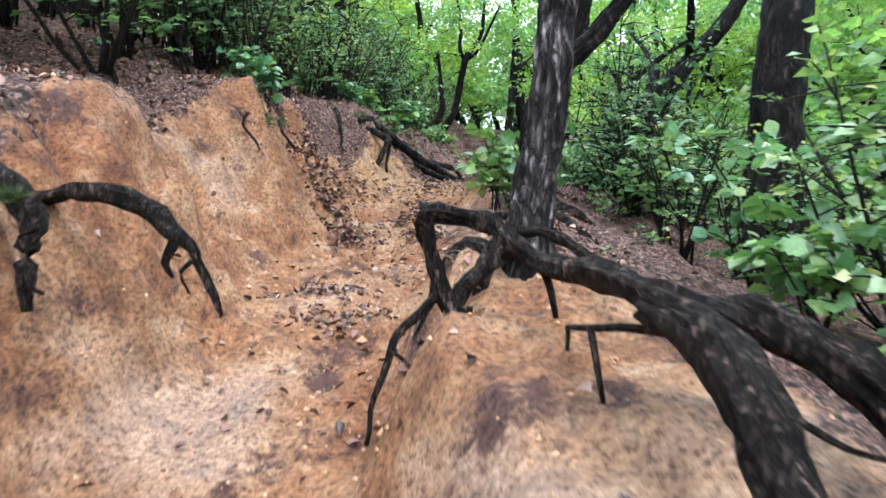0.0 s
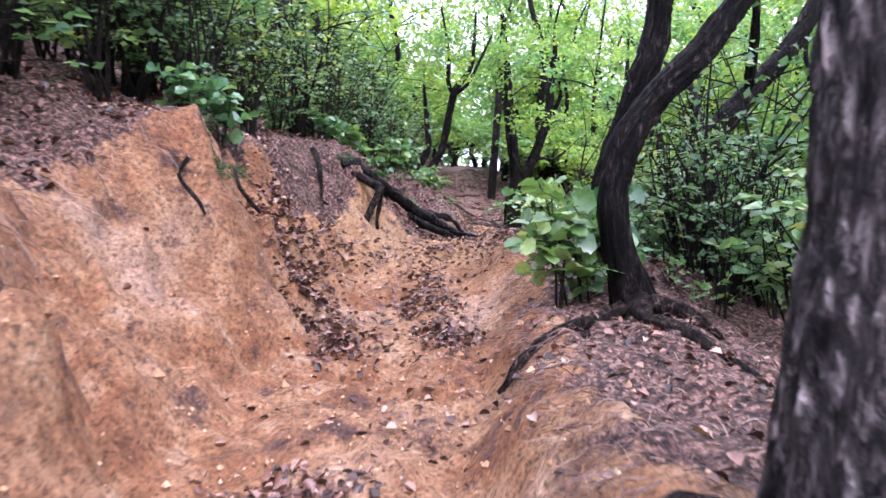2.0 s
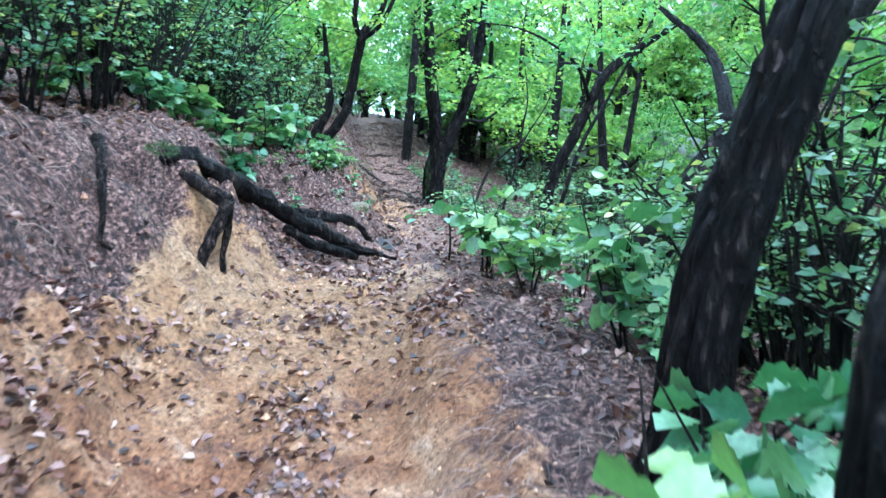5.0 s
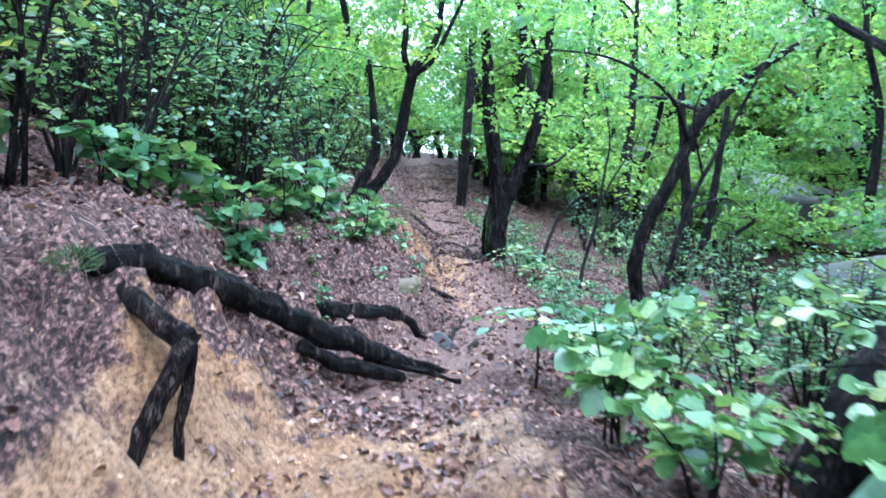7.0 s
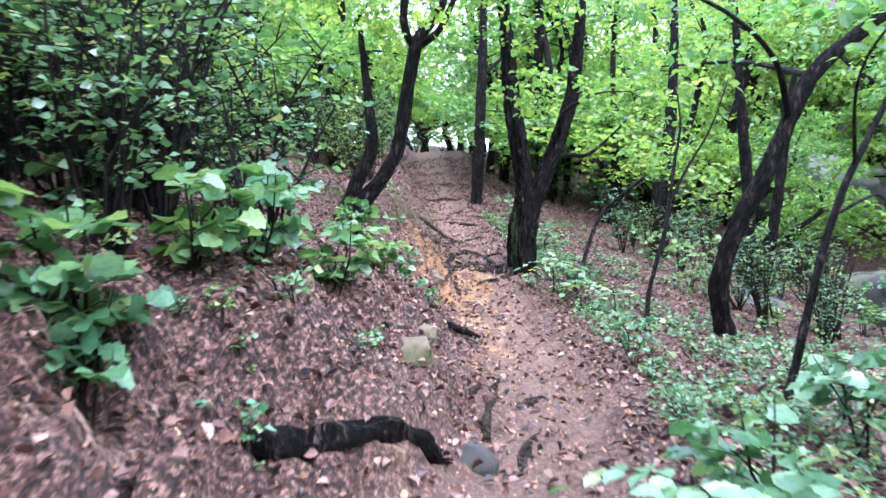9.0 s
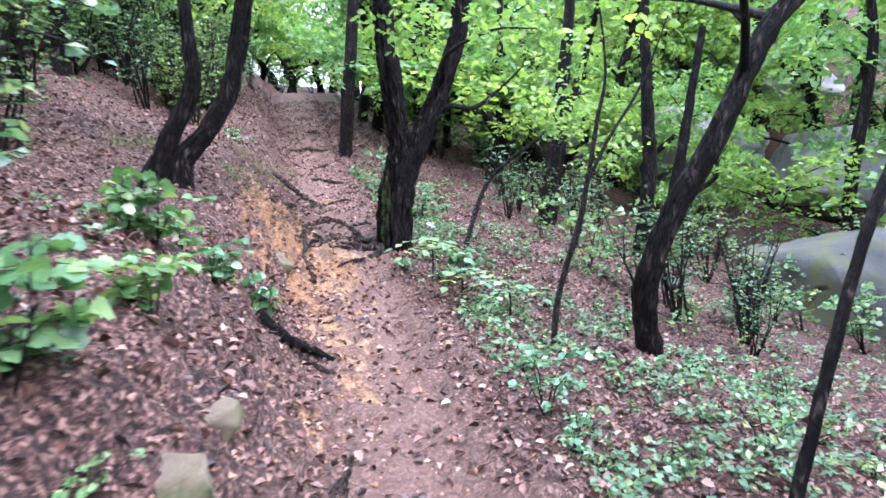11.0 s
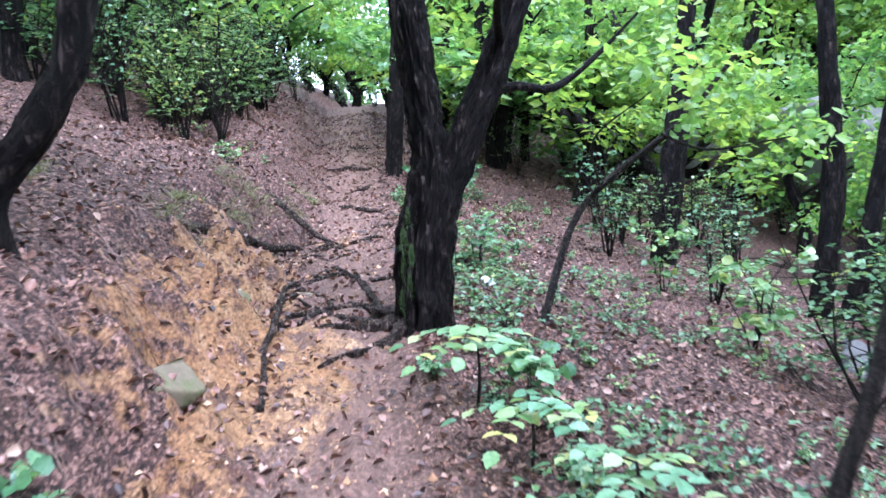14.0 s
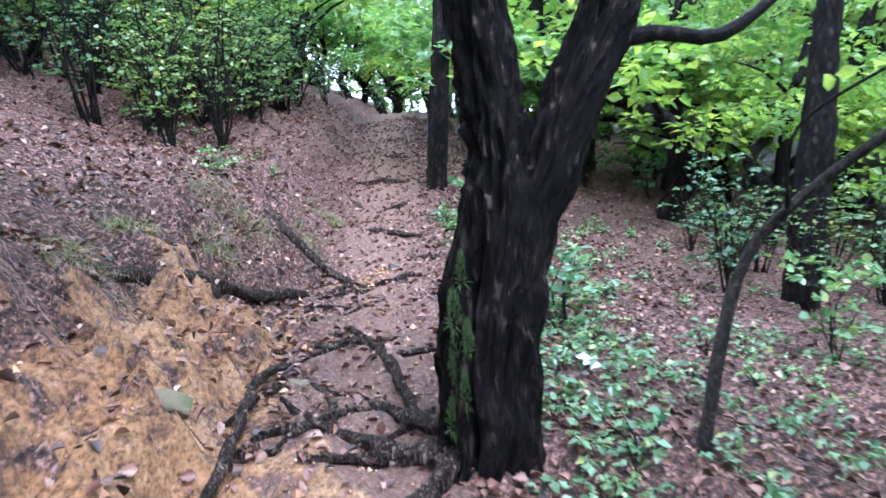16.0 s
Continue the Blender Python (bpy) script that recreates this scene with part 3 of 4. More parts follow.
tree("oak_tree", "grey-barked oak standing in fallen leaves", [
    [(5.85, 24.3, 1.1, .24), (5.86, 24.3, 1.6, .19), (5.97, 24.3, 2.8, .18), (6.1, 24.3, 3.9, .16), (6.3, 24.3, 6, .1), (6.4, 24.3, 8.5, .04)]],
    BARK, 18, .08, .012, .07, crown_over(6.4, 24.2, 7, 8, 1.3, 140, 13), seed=13)
tree("oak_tree", "double-stemmed dark tree on the valley slope", [
    [(6.6, 21.8, .9, .2), (6.55, 21.8, 1.6, .14), (6.5, 21.8, 1.95, .12), (6.62, 21.8, 3.1, .11), (6.5, 21.8, 5, .08), (6.4, 21.9, 8, .03)],
    [(6.58, 21.8, 1.4, .12), (6.85, 21.8, 1.9, .1), (7.1, 21.8, 3, .09), (7.5, 21.8, 5.5, .05)]],
    BARK, 18, .08, .012, .06, crown_over(6.8, 21.8, 6.2, 8, 1.1, 140, 14), seed=14)


# ---- roots ----
def wiggle(line, seed):
    c = curve_points(line, .06)
    out = []
    for i, (x, y, z, r) in enumerate(c):
        k = 0 if i in (0, len(c) - 1) else .011 + r * .22
        q = Vector((x * 9 + seed, y * 9, z * 9))
        d = noise.noise_vector(q)
        out.append((x + d.x * k, y + d.y * k, z + d.z * k, r * (1 + .22 * noise.noise(q * 1.7))))
    return out


def root(name, label, lines, sides=16, knobs=.45, mat=None, ridge=.006):
    lines = [[(a, b, max(c, spot(a, b, r * .35)) if 0 < i < len(ln) - 1 else c, r) for i, (a, b, c, r) in enumerate(ln)] for ln in lines]
    lines = [wiggle(ln, k * 4.7 + len(label)) for k, ln in enumerate(lines)]
    x, y, z = lines[0][0][:3]
    ob = thing(name, label, "root" if "log" not in name and "stick" not in name else "log", (x, y, z))
    mat = mat or (PATHROOT if name in ("surface_root", "fallen_stick") or y > 19 else ROOT)
    for k, ln in enumerate(lines):
        v, f = wood_mesh([[(a - x, b - y, c - z, r) for a, b, c, r in ln]], sides if ln[0][3] > .02 else 8, .03, ridge if ln[0][3] > .02 else .001, knobs, 0, k * 3 + len(name))
        mesh_ob("root_stem" if k == 0 else "rootlet", v, f, mat, ob)
    return ob


def laid(points, lift=.01):
    """A root line that follows the ground: (x, y, radius)."""
    return [(x, y, spot(x, y, lift if i else lift + r * .6), r) for i, (x, y, r) in enumerate(points)]


root("exposed_root", "arched dark root looping above the clay mound", [
    [(.66, 1.62, 1.18, .06), (.54, 1.72, 1.24, .045), (.46, 2.1, 1.26, .036), (.33, 2.4, 1.28, .036), (.2, 2.6, 1.385, .036), (.06, 2.67, 1.425, .034), (-.07, 2.7, 1.45, .036), (-.065, 2.72, 1.36, .036), (-.03, 2.72, 1.24, .034), (.04, 2.71, 1.06, .034), (.09, 2.7, .88, .03), (.1, 2.68, .6, .03)],
    [(.0, 2.72, 1.16, .018), (-.09, 2.7, 1.07, .018), (-.17, 2.68, .99, .017), (-.2, 2.63, .89, .016), (-.25, 2.6, .78, .012), (-.28, 2.55, .6, .01)],
    [(-.05, 2.71, 1.1, .012), (-.1, 2.66, .98, .014), (-.04, 2.64, .9, .014), (.0, 2.66, .7, .014)],
    [(-.2, 2.64, .93, .009), (-.14, 2.6, .9, .009), (-.08, 2.62, .8, .008)],
    [(.33, 2.4, 1.27, .016), (.35, 2.36, 1.2, .012), (.37, 2.33, 1.1, .01)],
    [(.22, 2.95, 1.25, .03), (.12, 2.85, 1.2, .035), (.05, 2.78, 1.08, .03), (.06, 2.76, .8, .03)],
])
root("exposed_root", "thick wet dark root bending down the mound", [
    [(.5, 1.72, 1.22, .04), (.545, 1.58, 1.2, .05), (.575, 1.42, 1.14, .052), (.575, 1.28, 1.06, .05), (.575, 1.15, .97, .048), (.58, 1.0, .8, .055), (.6, .9, .55, .05)],
    [(.55, 1.68, 1.165, .014), (.45, 1.8, 1.155, .012), (.33, 1.9, 1.14, .008)],
    [(.385, 1.85, 1.14, .011), (.395, 1.82, 1.07, .01), (.41, 1.8, .96, .007)],
    [(.335, 1.9, 1.14, .008), (.33, 1.88, 1.08, .006)],
], 30, .35, None, .009)
root("exposed_root", "thick dark root with moss running off the mound", [
    [(.56, 1.76, 1.2, .05), (.68, 1.73, 1.21, .047), (.8, 1.6, 1.17, .05), (.92, 1.46, 1.06, .05), (1.02, 1.33, .93, .055), (1.2, 1.1, .6, .05)],
    [(.72, 1.5, 1.02, .008), (.82, 1.42, .97, .008), (.92, 1.38, .95, .006)],
], 30, .35, None, .009)
root("exposed_root", "gnarled dark root hanging from the clay bank", [
    [(-1.75, 3.05, 1.5, .035), (-1.55, 2.97, 1.535, .034), (-1.36, 2.94, 1.52, .036), (-1.24, 2.96, 1.47, .036), (-1.12, 2.94, 1.37, .038), (-1.04, 2.92, 1.3, .026), (-.99, 2.9, 1.22, .018), (-.94, 2.88, 1.13, .014), (-.89, 2.86, 1.03, .008)],
    [(-1.1, 2.92, 1.33, .02), (-1.13, 2.9, 1.25, .014), (-1.1, 2.9, 1.18, .006)],
    [(-1.0, 2.9, 1.26, .012), (-1.06, 2.88, 1.2, .008), (-1.02, 2.86, 1.12, .005)],
])
root("exposed_root", "mossy broken root end in the bank", [
    [(-1.9, 2.7, 1.62, .06), (-1.73, 2.6, 1.6, .055), (-1.54, 2.57, 1.55, .05), (-1.47, 2.53, 1.44, .045), (-1.45, 2.5, 1.26, .035), (-1.45, 2.48, 1.1, .02)],
    [(-1.46, 2.48, 1.3, .012), (-1.42, 2.44, 1.2, .01), (-1.36, 2.42, 1.17, .007)]], 16, .4)
root("exposed_root", "dark straight root from the pine's foot", [
    [(.36, 3.2, 1.36, .03), (.44, 3.0, 1.35, .022), (.6, 2.7, 1.25, .018), (.72, 2.35, 1.15, .015), (.85, 2.0, 1.0, .012)],
    [(.3, 3.22, 1.3, .06), (.2, 3.12, 1.25, .045), (.16, 3.0, 1.1, .035), (.14, 2.95, .85, .03)],
    [(.28, 3.35, 1.2, .05), (.12, 3.4, 1.12, .035), (-.02, 3.42, .95, .025), (-.1, 3.4, .8, .02)]])
root("exposed_root", "tangled roots at the crooked pine's foot", [
    [(.86, 5.95, 1.5, .06), (.78, 5.65, 1.4, .042), (.9, 5.35, 1.3, .034), (1.05, 5.0, 1.15, .028), (1.15, 4.7, 1.0, .02)],
    [(.74, 5.9, 1.45, .05), (.55, 5.7, 1.38, .035), (.36, 5.5, 1.3, .026), (.16, 5.4, 1.22, .022), (-.0, 5.35, 1.12, .012)],
    [(.5, 5.65, 1.36, .02), (.42, 5.4, 1.26, .016), (.4, 5.2, 1.1, .012)],
    [(.4, 5.5, 1.3, .014), (.26, 5.62, 1.34, .012), (.12, 5.66, 1.22, .008)],
    [(.9, 5.9, 1.5, .04), (1.1, 5.75, 1.42, .03), (1.3, 5.7, 1.2, .02)]])
root("fallen_log", "long dark weathered log lying along the bank", [
    [(-1.2, 10.0, 2.74, .045), (-1.06, 10.2, 2.73, .062), (-.92, 10.5, 2.64, .07), (-.74, 10.85, 2.52, .072), (-.5, 11.12, 2.36, .07), (-.28, 11.34, 2.22, .066), (-.03, 11.52, 2.1, .058), (.21, 11.69, 1.98, .04), (.45, 11.82, 1.9, .015)],
    [(-.45, 11.12, 2.2, .035), (-.25, 11.26, 2.08, .045), (0, 11.42, 1.98, .042), (.15, 11.52, 1.93, .03)],
    [(-.1, 11.55, 2.05, .02), (.25, 11.5, 1.97, .016), (.5, 11.35, 1.93, .008)],
], 18, .3, BARK, .008)
root("exposed_root", "forked wet root hanging over the clay face", [
    [(-1.08, 10.15, 2.66, .04), (-.98, 10.0, 2.58, .042), (-.86, 9.9, 2.5, .042), (-.745, 9.86, 2.44, .046), (-.77, 9.8, 2.35, .04), (-.82, 9.75, 2.24, .037), (-.87, 9.7, 2.12, .036), (-.9, 9.66, 1.98, .034), (-.91, 9.62, 1.8, .03)],
    [(-.745, 9.87, 2.42, .03), (-.74, 9.88, 2.3, .026), (-.77, 9.86, 2.16, .02), (-.78, 9.84, 1.95, .016)]], 16, .3)
root("exposed_root", "curled thin root dangling from the bank edge", [
    [(-1.42, 9.5, 2.8, .03), (-1.36, 9.35, 2.7, .026), (-1.32, 9.2, 2.55, .02), (-1.28, 9.1, 2.4, .014), (-1.27, 9.0, 2.25, .01), (-1.2, 8.95, 2.2, .008)]])
root("exposed_root", "pale looping root on the clay face", [
    [(-1.75, 6.35, 2.28, .014), (-1.68, 6.2, 2.3, .013), (-1.72, 6.15, 2.2, .012), (-1.64, 6.15, 2.1, .012), (-1.58, 6.2, 1.98, .008)],
    [(-1.45, 6.35, 2.25, .014), (-1.4, 6.25, 2.15, .013), (-1.34, 6.3, 2.06, .012), (-1.3, 6.35, 2.0, .01)]])
for k, (a, b, c) in enumerate([((.62, 13.2), (.75, 14.1), (.95, 14.9)), ((.75, 12.9), (.95, 13.6), (1.12, 13.9)), ((.5, 14.0), (.85, 14.6), (1.1, 15.6)), ((.6, 17.2), (.85, 16.8), (1.05, 16.3)), ((1.0, 14.3), (1.2, 14.6), (1.5, 14.75))]):
    root("surface_root", "brown surface root crossing the trodden trail", [
        [(a[0], a[1], spot(*a, -.02), .028), ((a[0] + b[0]) / 2, (a[1] + b[1]) / 2 + .05, spot((a[0] + b[0]) / 2, (a[1] + b[1]) / 2 + .05, .02), .03), (b[0], b[1], spot(*b, .012), .026), (c[0], c[1], spot(*c, -.02), .015)]], 10, .25)
root("fallen_stick", "bare curved stick lying on the trail", [
    [(1.09, 19.15, spot(1.09, 19.15, .02), .02), (1.07, 19.6, spot(1.07, 19.6, .03), .022), (1.03, 20.0, spot(1.03, 20.0, .03), .024), (1.07, 20.3, spot(1.07, 20.3, .06), .026), (1.09, 20.7, spot(1.09, 20.7, .09), .024), (1.13, 20.95, spot(1.13, 20.95, .12), .022), (1.2, 21.2, spot(1.2, 21.2, .1), .016)]], 10, .2)
root("exposed_root", "long root along the ochre bank", [
    [(.12, 21.35, spot(.12, 21.35, .03), .04), (.28, 21.55, 3.06, .045), (.55, 22.0, 2.91, .045), (.78, 22.6, 2.76, .045), (1.09, 23.0, 2.56, .03), (1.3, 23.2, 2.4, .02)],
    [(.6, 22.1, 2.88, .03), (.66, 22.0, 2.7, .03), (.7, 21.95, 2.5, .02)]], 14, .3)
root("exposed_root", "root running down the leafy bank", [
    [(.7, 24.1, 3.3, .03), (.93, 23.85, 3.1, .035), (1.13, 23.6, 2.92, .035), (1.35, 23.4, 2.76, .03), (1.58, 23.2, 2.6, .02)]], 12, .3)
root("exposed_root", "spreading roots at the forked oak's foot", [
    laid([(2.08, 20.4, .1), (1.88, 20.42, .06), (1.62, 20.55, .034), (1.4, 20.7, .022), (1.22, 20.9, .012)]),
    laid([(2.02, 20.6, .06), (1.75, 20.9, .034), (1.5, 21.1, .024), (1.15, 21.25, .012)]),
    laid([(2.05, 20.3, .06), (1.85, 20.1, .034), (1.6, 19.9, .02), (1.4, 19.8, .01)]),
    laid([(1.9, 20.8, .03), (1.75, 21.5, .03), (1.5, 22.1, .015)]),
    laid([(1.8, 20.45, .03), (1.5, 20.35, .022), (1.25, 20.45, .016), (1.05, 20.4, .008)]),
    laid([(1.5, 20.62, .02), (1.45, 20.95, .018), (1.3, 21.3, .01)])], 14, .3)
for x0, y0, x1, y1, r in [(1.2, 25.9, 2.2, 25.2, .035), (1.5, 26.9, 2.3, 27.6, .03), (1.0, 28.9, 2.1, 28.4, .04), (.9, 24.3, 1.6, 23.7, .028), (1.9, 24.5, 2.3, 23.9, .025), (1.3, 30.9, 2.4, 30.2, .035), (1.1, 27.8, 1.5, 27.0, .025)]:
    xm, ym = (x0 + x1) / 2 + .08, (y0 + y1) / 2 - .1
    root("surface_root", "root forming a natural step across the trail", [
        [(x0, y0, spot(x0, y0, -.02), r * .6), (xm, ym, spot(xm, ym, .012), r), (x1, y1, spot(x1, y1, -.03), r * .5)]], 10, .4)
root("fallen_stick", "dark fallen branch half buried in leaves", [
    [(.52, 17.3, spot(.52, 17.3, .05), .04), (.75, 17.0, spot(.75, 17.0, .05), .036), (1.05, 16.75, spot(1.05, 16.75, .0), .02)]], 12, .2, BARK)


g = np.random.default_rng(91)
for k in range(16):
    x0, y0, a, ln = g.uniform(.9, 1.9), g.uniform(20.4, 23.4), g.uniform(-.9, .9) + (3.1 if k % 2 else 0), g.uniform(.35, .8)
    pts = [(x0 + math.cos(a) * ln * t, y0 + math.sin(a + .4 * t) * ln * t) for t in (0, .35, .7, 1)]
    root("surface_root", "gnarled thin root lying in trodden leaves", [[(x, y, spot(x, y, -.02 if i in (0, 3) else .015), r) for i, ((x, y), r) in enumerate(zip(pts, (.015, .022, .018, .006)))]], 8, .4)


# ---- stones ----
def stone(name, label, x, y, z, size, mat, seed, group=""):
    bm = bmesh.new()
    bmesh.ops.create_icosphere(bm, subdivisions=5 if max(size) > .6 else 4, radius=1)
    g = random.Random(int(seed * 97) + 5)
    cuts = [(Vector((g.gauss(0, 1), g.gauss(0, 1), g.gauss(0, .8))).normalized(), g.uniform(.42, .68)) for _ in range(24)]
    for v in bm.verts:
        q = v.co * 1.05
        for way, reach in cuts:
            over = q.dot(way) - reach
            if over > 0:
                q = q - way * over * .97
        q *= 1 + .05 * noise.noise(q * 4 + Vector((seed, 0, 0))) + .025 * noise.noise(q * 11)
        v.co = Vector((q.x * size[0], q.y * size[1], q.z * size[2])) * 1.6
    me = bpy.data.meshes.new(name)
    bm.to_mesh(me)
    bm.free()
    me.materials.append(mat)
    me.shade_smooth()
    ob = new(name, me)
    ob.location, ob.rotation_euler = (x, y, z), (.1 * seed % .3, .15, seed * 1.7)
    return tagged(ob, label, "rock", group)


for x, y, s, mat, lab in [(.62, 18.75, (.27, .2, .15), STONE, "mossy flat stone set in the bank's foot"), (.78, 15.75, (.16, .12, .09), STONE, "yellowish squared stone beside the trail"),
                          (.5, 12.95, (.17, .15, .13), DARKSTONE, "dark angular stone at the trail's edge"),
                          (.22, 13.9, (.17, .13, .08), STONE, "ochre weathered stone in fallen leaves"), (.35, 14.5, (.15, .13, .1), STONE, "ochre weathered stone in fallen leaves"), (.6, 13.55, (.13, .1, .08), DARKSTONE, "dark angular stone at the trail's edge"),
                          (1.25, 21.2, (.13, .1, .08), STONE, "flat stone among the roots"), (.75, 20.6, (.1, .12, .06), STONE, "flat stone among the roots")]:
    stone("rock", lab, x, y, spot(x, y, -s[2] * .75), s, mat, x * 3 + y)
root("fallen_log", "short black rotting log sunk in leaf litter", [
    [(-.42, 12.15, spot(-.42, 12.15, .0), .05), (-.2, 12.28, spot(-.2, 12.28, .02), .062), (.08, 12.5, spot(.08, 12.5, .02), .055), (.36, 12.72, spot(.36, 12.72, .0), .04)]], 18, .6, BARK, .012)
stone("boulder", "huge grey granite boulder below the trail", 9.6, 20.6, .7, (2.3, 1.9, 1.5), ROCK, 3)
stone("boulder", "rounded grey granite boulder behind saplings", 6.4, 20.3, .7, (.8, .7, .8), ROCK, 6)
for x, y, z, size, k in [(13.2, 31.0, 3.3, (4.6, 2.6, 1.3), 8), (9.6, 33.5, 6.0, (2.6, 2.0, 1.5), 15), (16.5, 27.0, 2.6, (3.2, 3.0, 1.6), 12), (18.0, 33.0, 5.4, (3.6, 2.6, 1.8), 19)]:
    stone("rock_slab", "broad pale granite slab on the far hillside", x, y, min(z, spot(x, y, size[2] * .75)), size, PALEROCK, k)


# ---- shrubs and small plants ----
def shrub_model(name, label, height, spread, stems, sprays, size, mat, seed, form=(BLADE, BLADE_F), whorl=6, group="", category="shrub"):
    """A many-stemmed shrub: each stem forks into twigs, and each twig's end bears a whorl of leaves."""
    g = np.random.default_rng(seed)
    ob = thing(name, label, category, group=group)
    lines, ends, ways = [], [], []
    for s in range(stems):
        a = g.uniform(0, 2 * math.pi)
        lean = g.uniform(.15, 1) * spread
        h = height * g.uniform(.65, 1)
        top = np.array((math.cos(a) * lean, math.sin(a) * lean, h))
        mid = top * np.array((.35, .35, .5)) + g.normal(0, .05 * height, 3)
        r = .006 + .008 * height
        foot = np.array((g.normal(0, .05), g.normal(0, .05), -.08))
        lines.append([[(*foot, r), (*mid, r * .7), (*top, r * .25)]])
        for _ in range(max(2, sprays // stems)):
            t = g.uniform(.3, 1)
            at = mid + (top - mid) * (t * 2 - 1) if t > .5 else foot + (mid - foot) * (t * 2)
            out = g.normal(0, 1, 3)
            out[2] = abs(out[2]) * .45
            out *= g.uniform(.12, .38) * (height ** .6) / (np.linalg.norm(out) + 1e-9)
            tip = at + out
            lines[-1].append([(*at, r * .35), (*(at + out * .5 + (0, 0, .02)), r * .26), (*tip, r * .16)])
            for j in range(whorl):
                b = at + out * g.uniform(.45, 1.05)
                w = np.array((math.cos(j * 2.4 + a), math.sin(j * 2.4 + a), g.uniform(-.25, .35))) + out * 1.5
                ends.append(b)
                ways.append(w)
    if height < .5:
        v, f = wood_mesh([ln for grp in lines for ln in grp], 3, .4, 0, 0)
        tagged(mesh_ob("stalk", v, f, TWIG, ob), kind="stuff")
    else:
        for grp in lines:
            v, f = wood_mesh(grp, 3, .3, 0, 0)
            mesh_ob("stem", v, f, TWIG, ob)
    v, f = leaf_mesh(np.array(ends), np.array(ways), g.uniform(*size, len(ends)), g, form, .35, 1.15)
    mesh_ob("foliage", v, f, mat, ob)
    return ob


def plant(models, x, y, s, rng, sink=.03):
    m = models[int(rng.integers(len(models)))]
    z = spot(x, y, -sink)
    turn = Matrix.LocRotScale((x, y, z), Euler((rng.normal(0, .08), rng.normal(0, .08), rng.uniform(0, 6.28))), (s, s, s * rng.uniform(.85, 1.15)))
    if m not in placed:
        placed.add(m)
        m.matrix_basis = turn
        return m
    return copy_thing(m, turn)


placed = set()
rng = np.random.default_rng(7)
BUSH = [shrub_model("shrub", "dense dull-green shrub with thin dark stems", 1.7, .8, 7, 84, (.045, .09), COOL, 20 + k, (KITE, KITE_F), group="shrubs on the slope") for k in range(4)]
TWIGGY = [shrub_model("shrub", "sparse twiggy shrub with small leaves", 1.9, .7, 9, 64, (.035, .075), COOL, 30 + k, (KITE, KITE_F), whorl=5, group="shrubs on the slope") for k in range(3)]
OAKLET = [shrub_model("oak_seedling", "young oak shoot with large lobed leaves", .75, .4, 4, 18, (.1, .17), GREEN, 40 + k, (LOBED, LOBED_F), 6, group="oak shoots") for k in range(4)]
BROAD = [shrub_model("broadleaf_shrub", "leafy shrub with broad rounded pale-green leaves", 1.2, .6, 5, 30, (.08, .14), PALE, 50 + k, (ROUND, ROUND_F), group="broadleaf shrubs") for k in range(4)]
HERB = [shrub_model("herb", "low leafy herb in fallen leaves", .26, .24, 5, 11, (.035, .08), PALE, 60 + k, (KITE, KITE_F), whorl=5, group="low herbs", category="plant") for k in range(5)]


def eye_x(y):
    return np.interp(y, (0, 2, 3.2, 5.5, 9.4, 10.5, 13.1, 15, 17.4), (0, -.4, -.43, -.05, .13, .15, 1.4, 1.67, 1.85))


def clear_of_trail(x, y, gap):
    c = float(soft_along(np.array(y), 1))
    return abs(x - c) > gap and abs(x - float(eye_x(y))) > gap


# the bushy slope above the bank
for k in range(210):
    y = rng.uniform(4.0, 34)
    edge = float(soft_along(np.array(y), 1) - soft_along(np.array(y), 3) - soft_along(np.array(y), 5))
    x = edge - .3 - abs(rng.normal(0, 2.6)) - (.9 if 15.5 < y < 25 else 0) - (.3 if y < 6 else 0)
    if 19 < y < 25 and x > -2.2:
        continue
    plant(BUSH + TWIGGY, x, y, rng.uniform(.7, 1.25), rng)
for x, y, s in [(-2.0, 7.6, .8), (-2.3, 8.1, .9), (-2.6, 7.2, 1.0), (-1.9, 8.7, .8), (-1.8, 9.6, .75), (-2.2, 9.3, 1.0), (-1.75, 10.6, .85), (-1.5, 11.3, .8), (-1.9, 11.6, 1.0), (-1.6, 12.6, .8), (-1.3, 13.6, .75), (-.9, 14.4, .65), (-2.9, 6.6, 1.0), (-2.3, 10.3, 1.1)]:
    plant(BUSH + TWIGGY, x, y, s, rng)
# thick growth on the valley side
for k in range(34):
    y = rng.uniform(6.8, 12.3)
    x = float(eye_x(y)) + 1.1 + abs(rng.normal(0, 1.5))
    plant(BROAD + BROAD + BUSH, x, y, rng.uniform(.5, .95) * (0.72 if x < 1.8 else 1), rng)
for k in range(52):
    y = rng.uniform(1.2, 9)
    x = 1.75 + abs(rng.normal(0, 2.6))
    plant(BROAD + BUSH + TWIGGY, x, y, rng.uniform(.6, 1.05), rng)
for k in range(85):
    y = rng.uniform(13, 33)
    x = float(soft_along(np.array(y), 1)) + 2.0 + abs(rng.normal(0, 4.5))
    if y < 19 and x < 2.9 or 16 < y < 23 and x < 4.8:
        continue
    plant(BROAD + BUSH + TWIGGY, x, y, rng.uniform(.45, .85), rng)
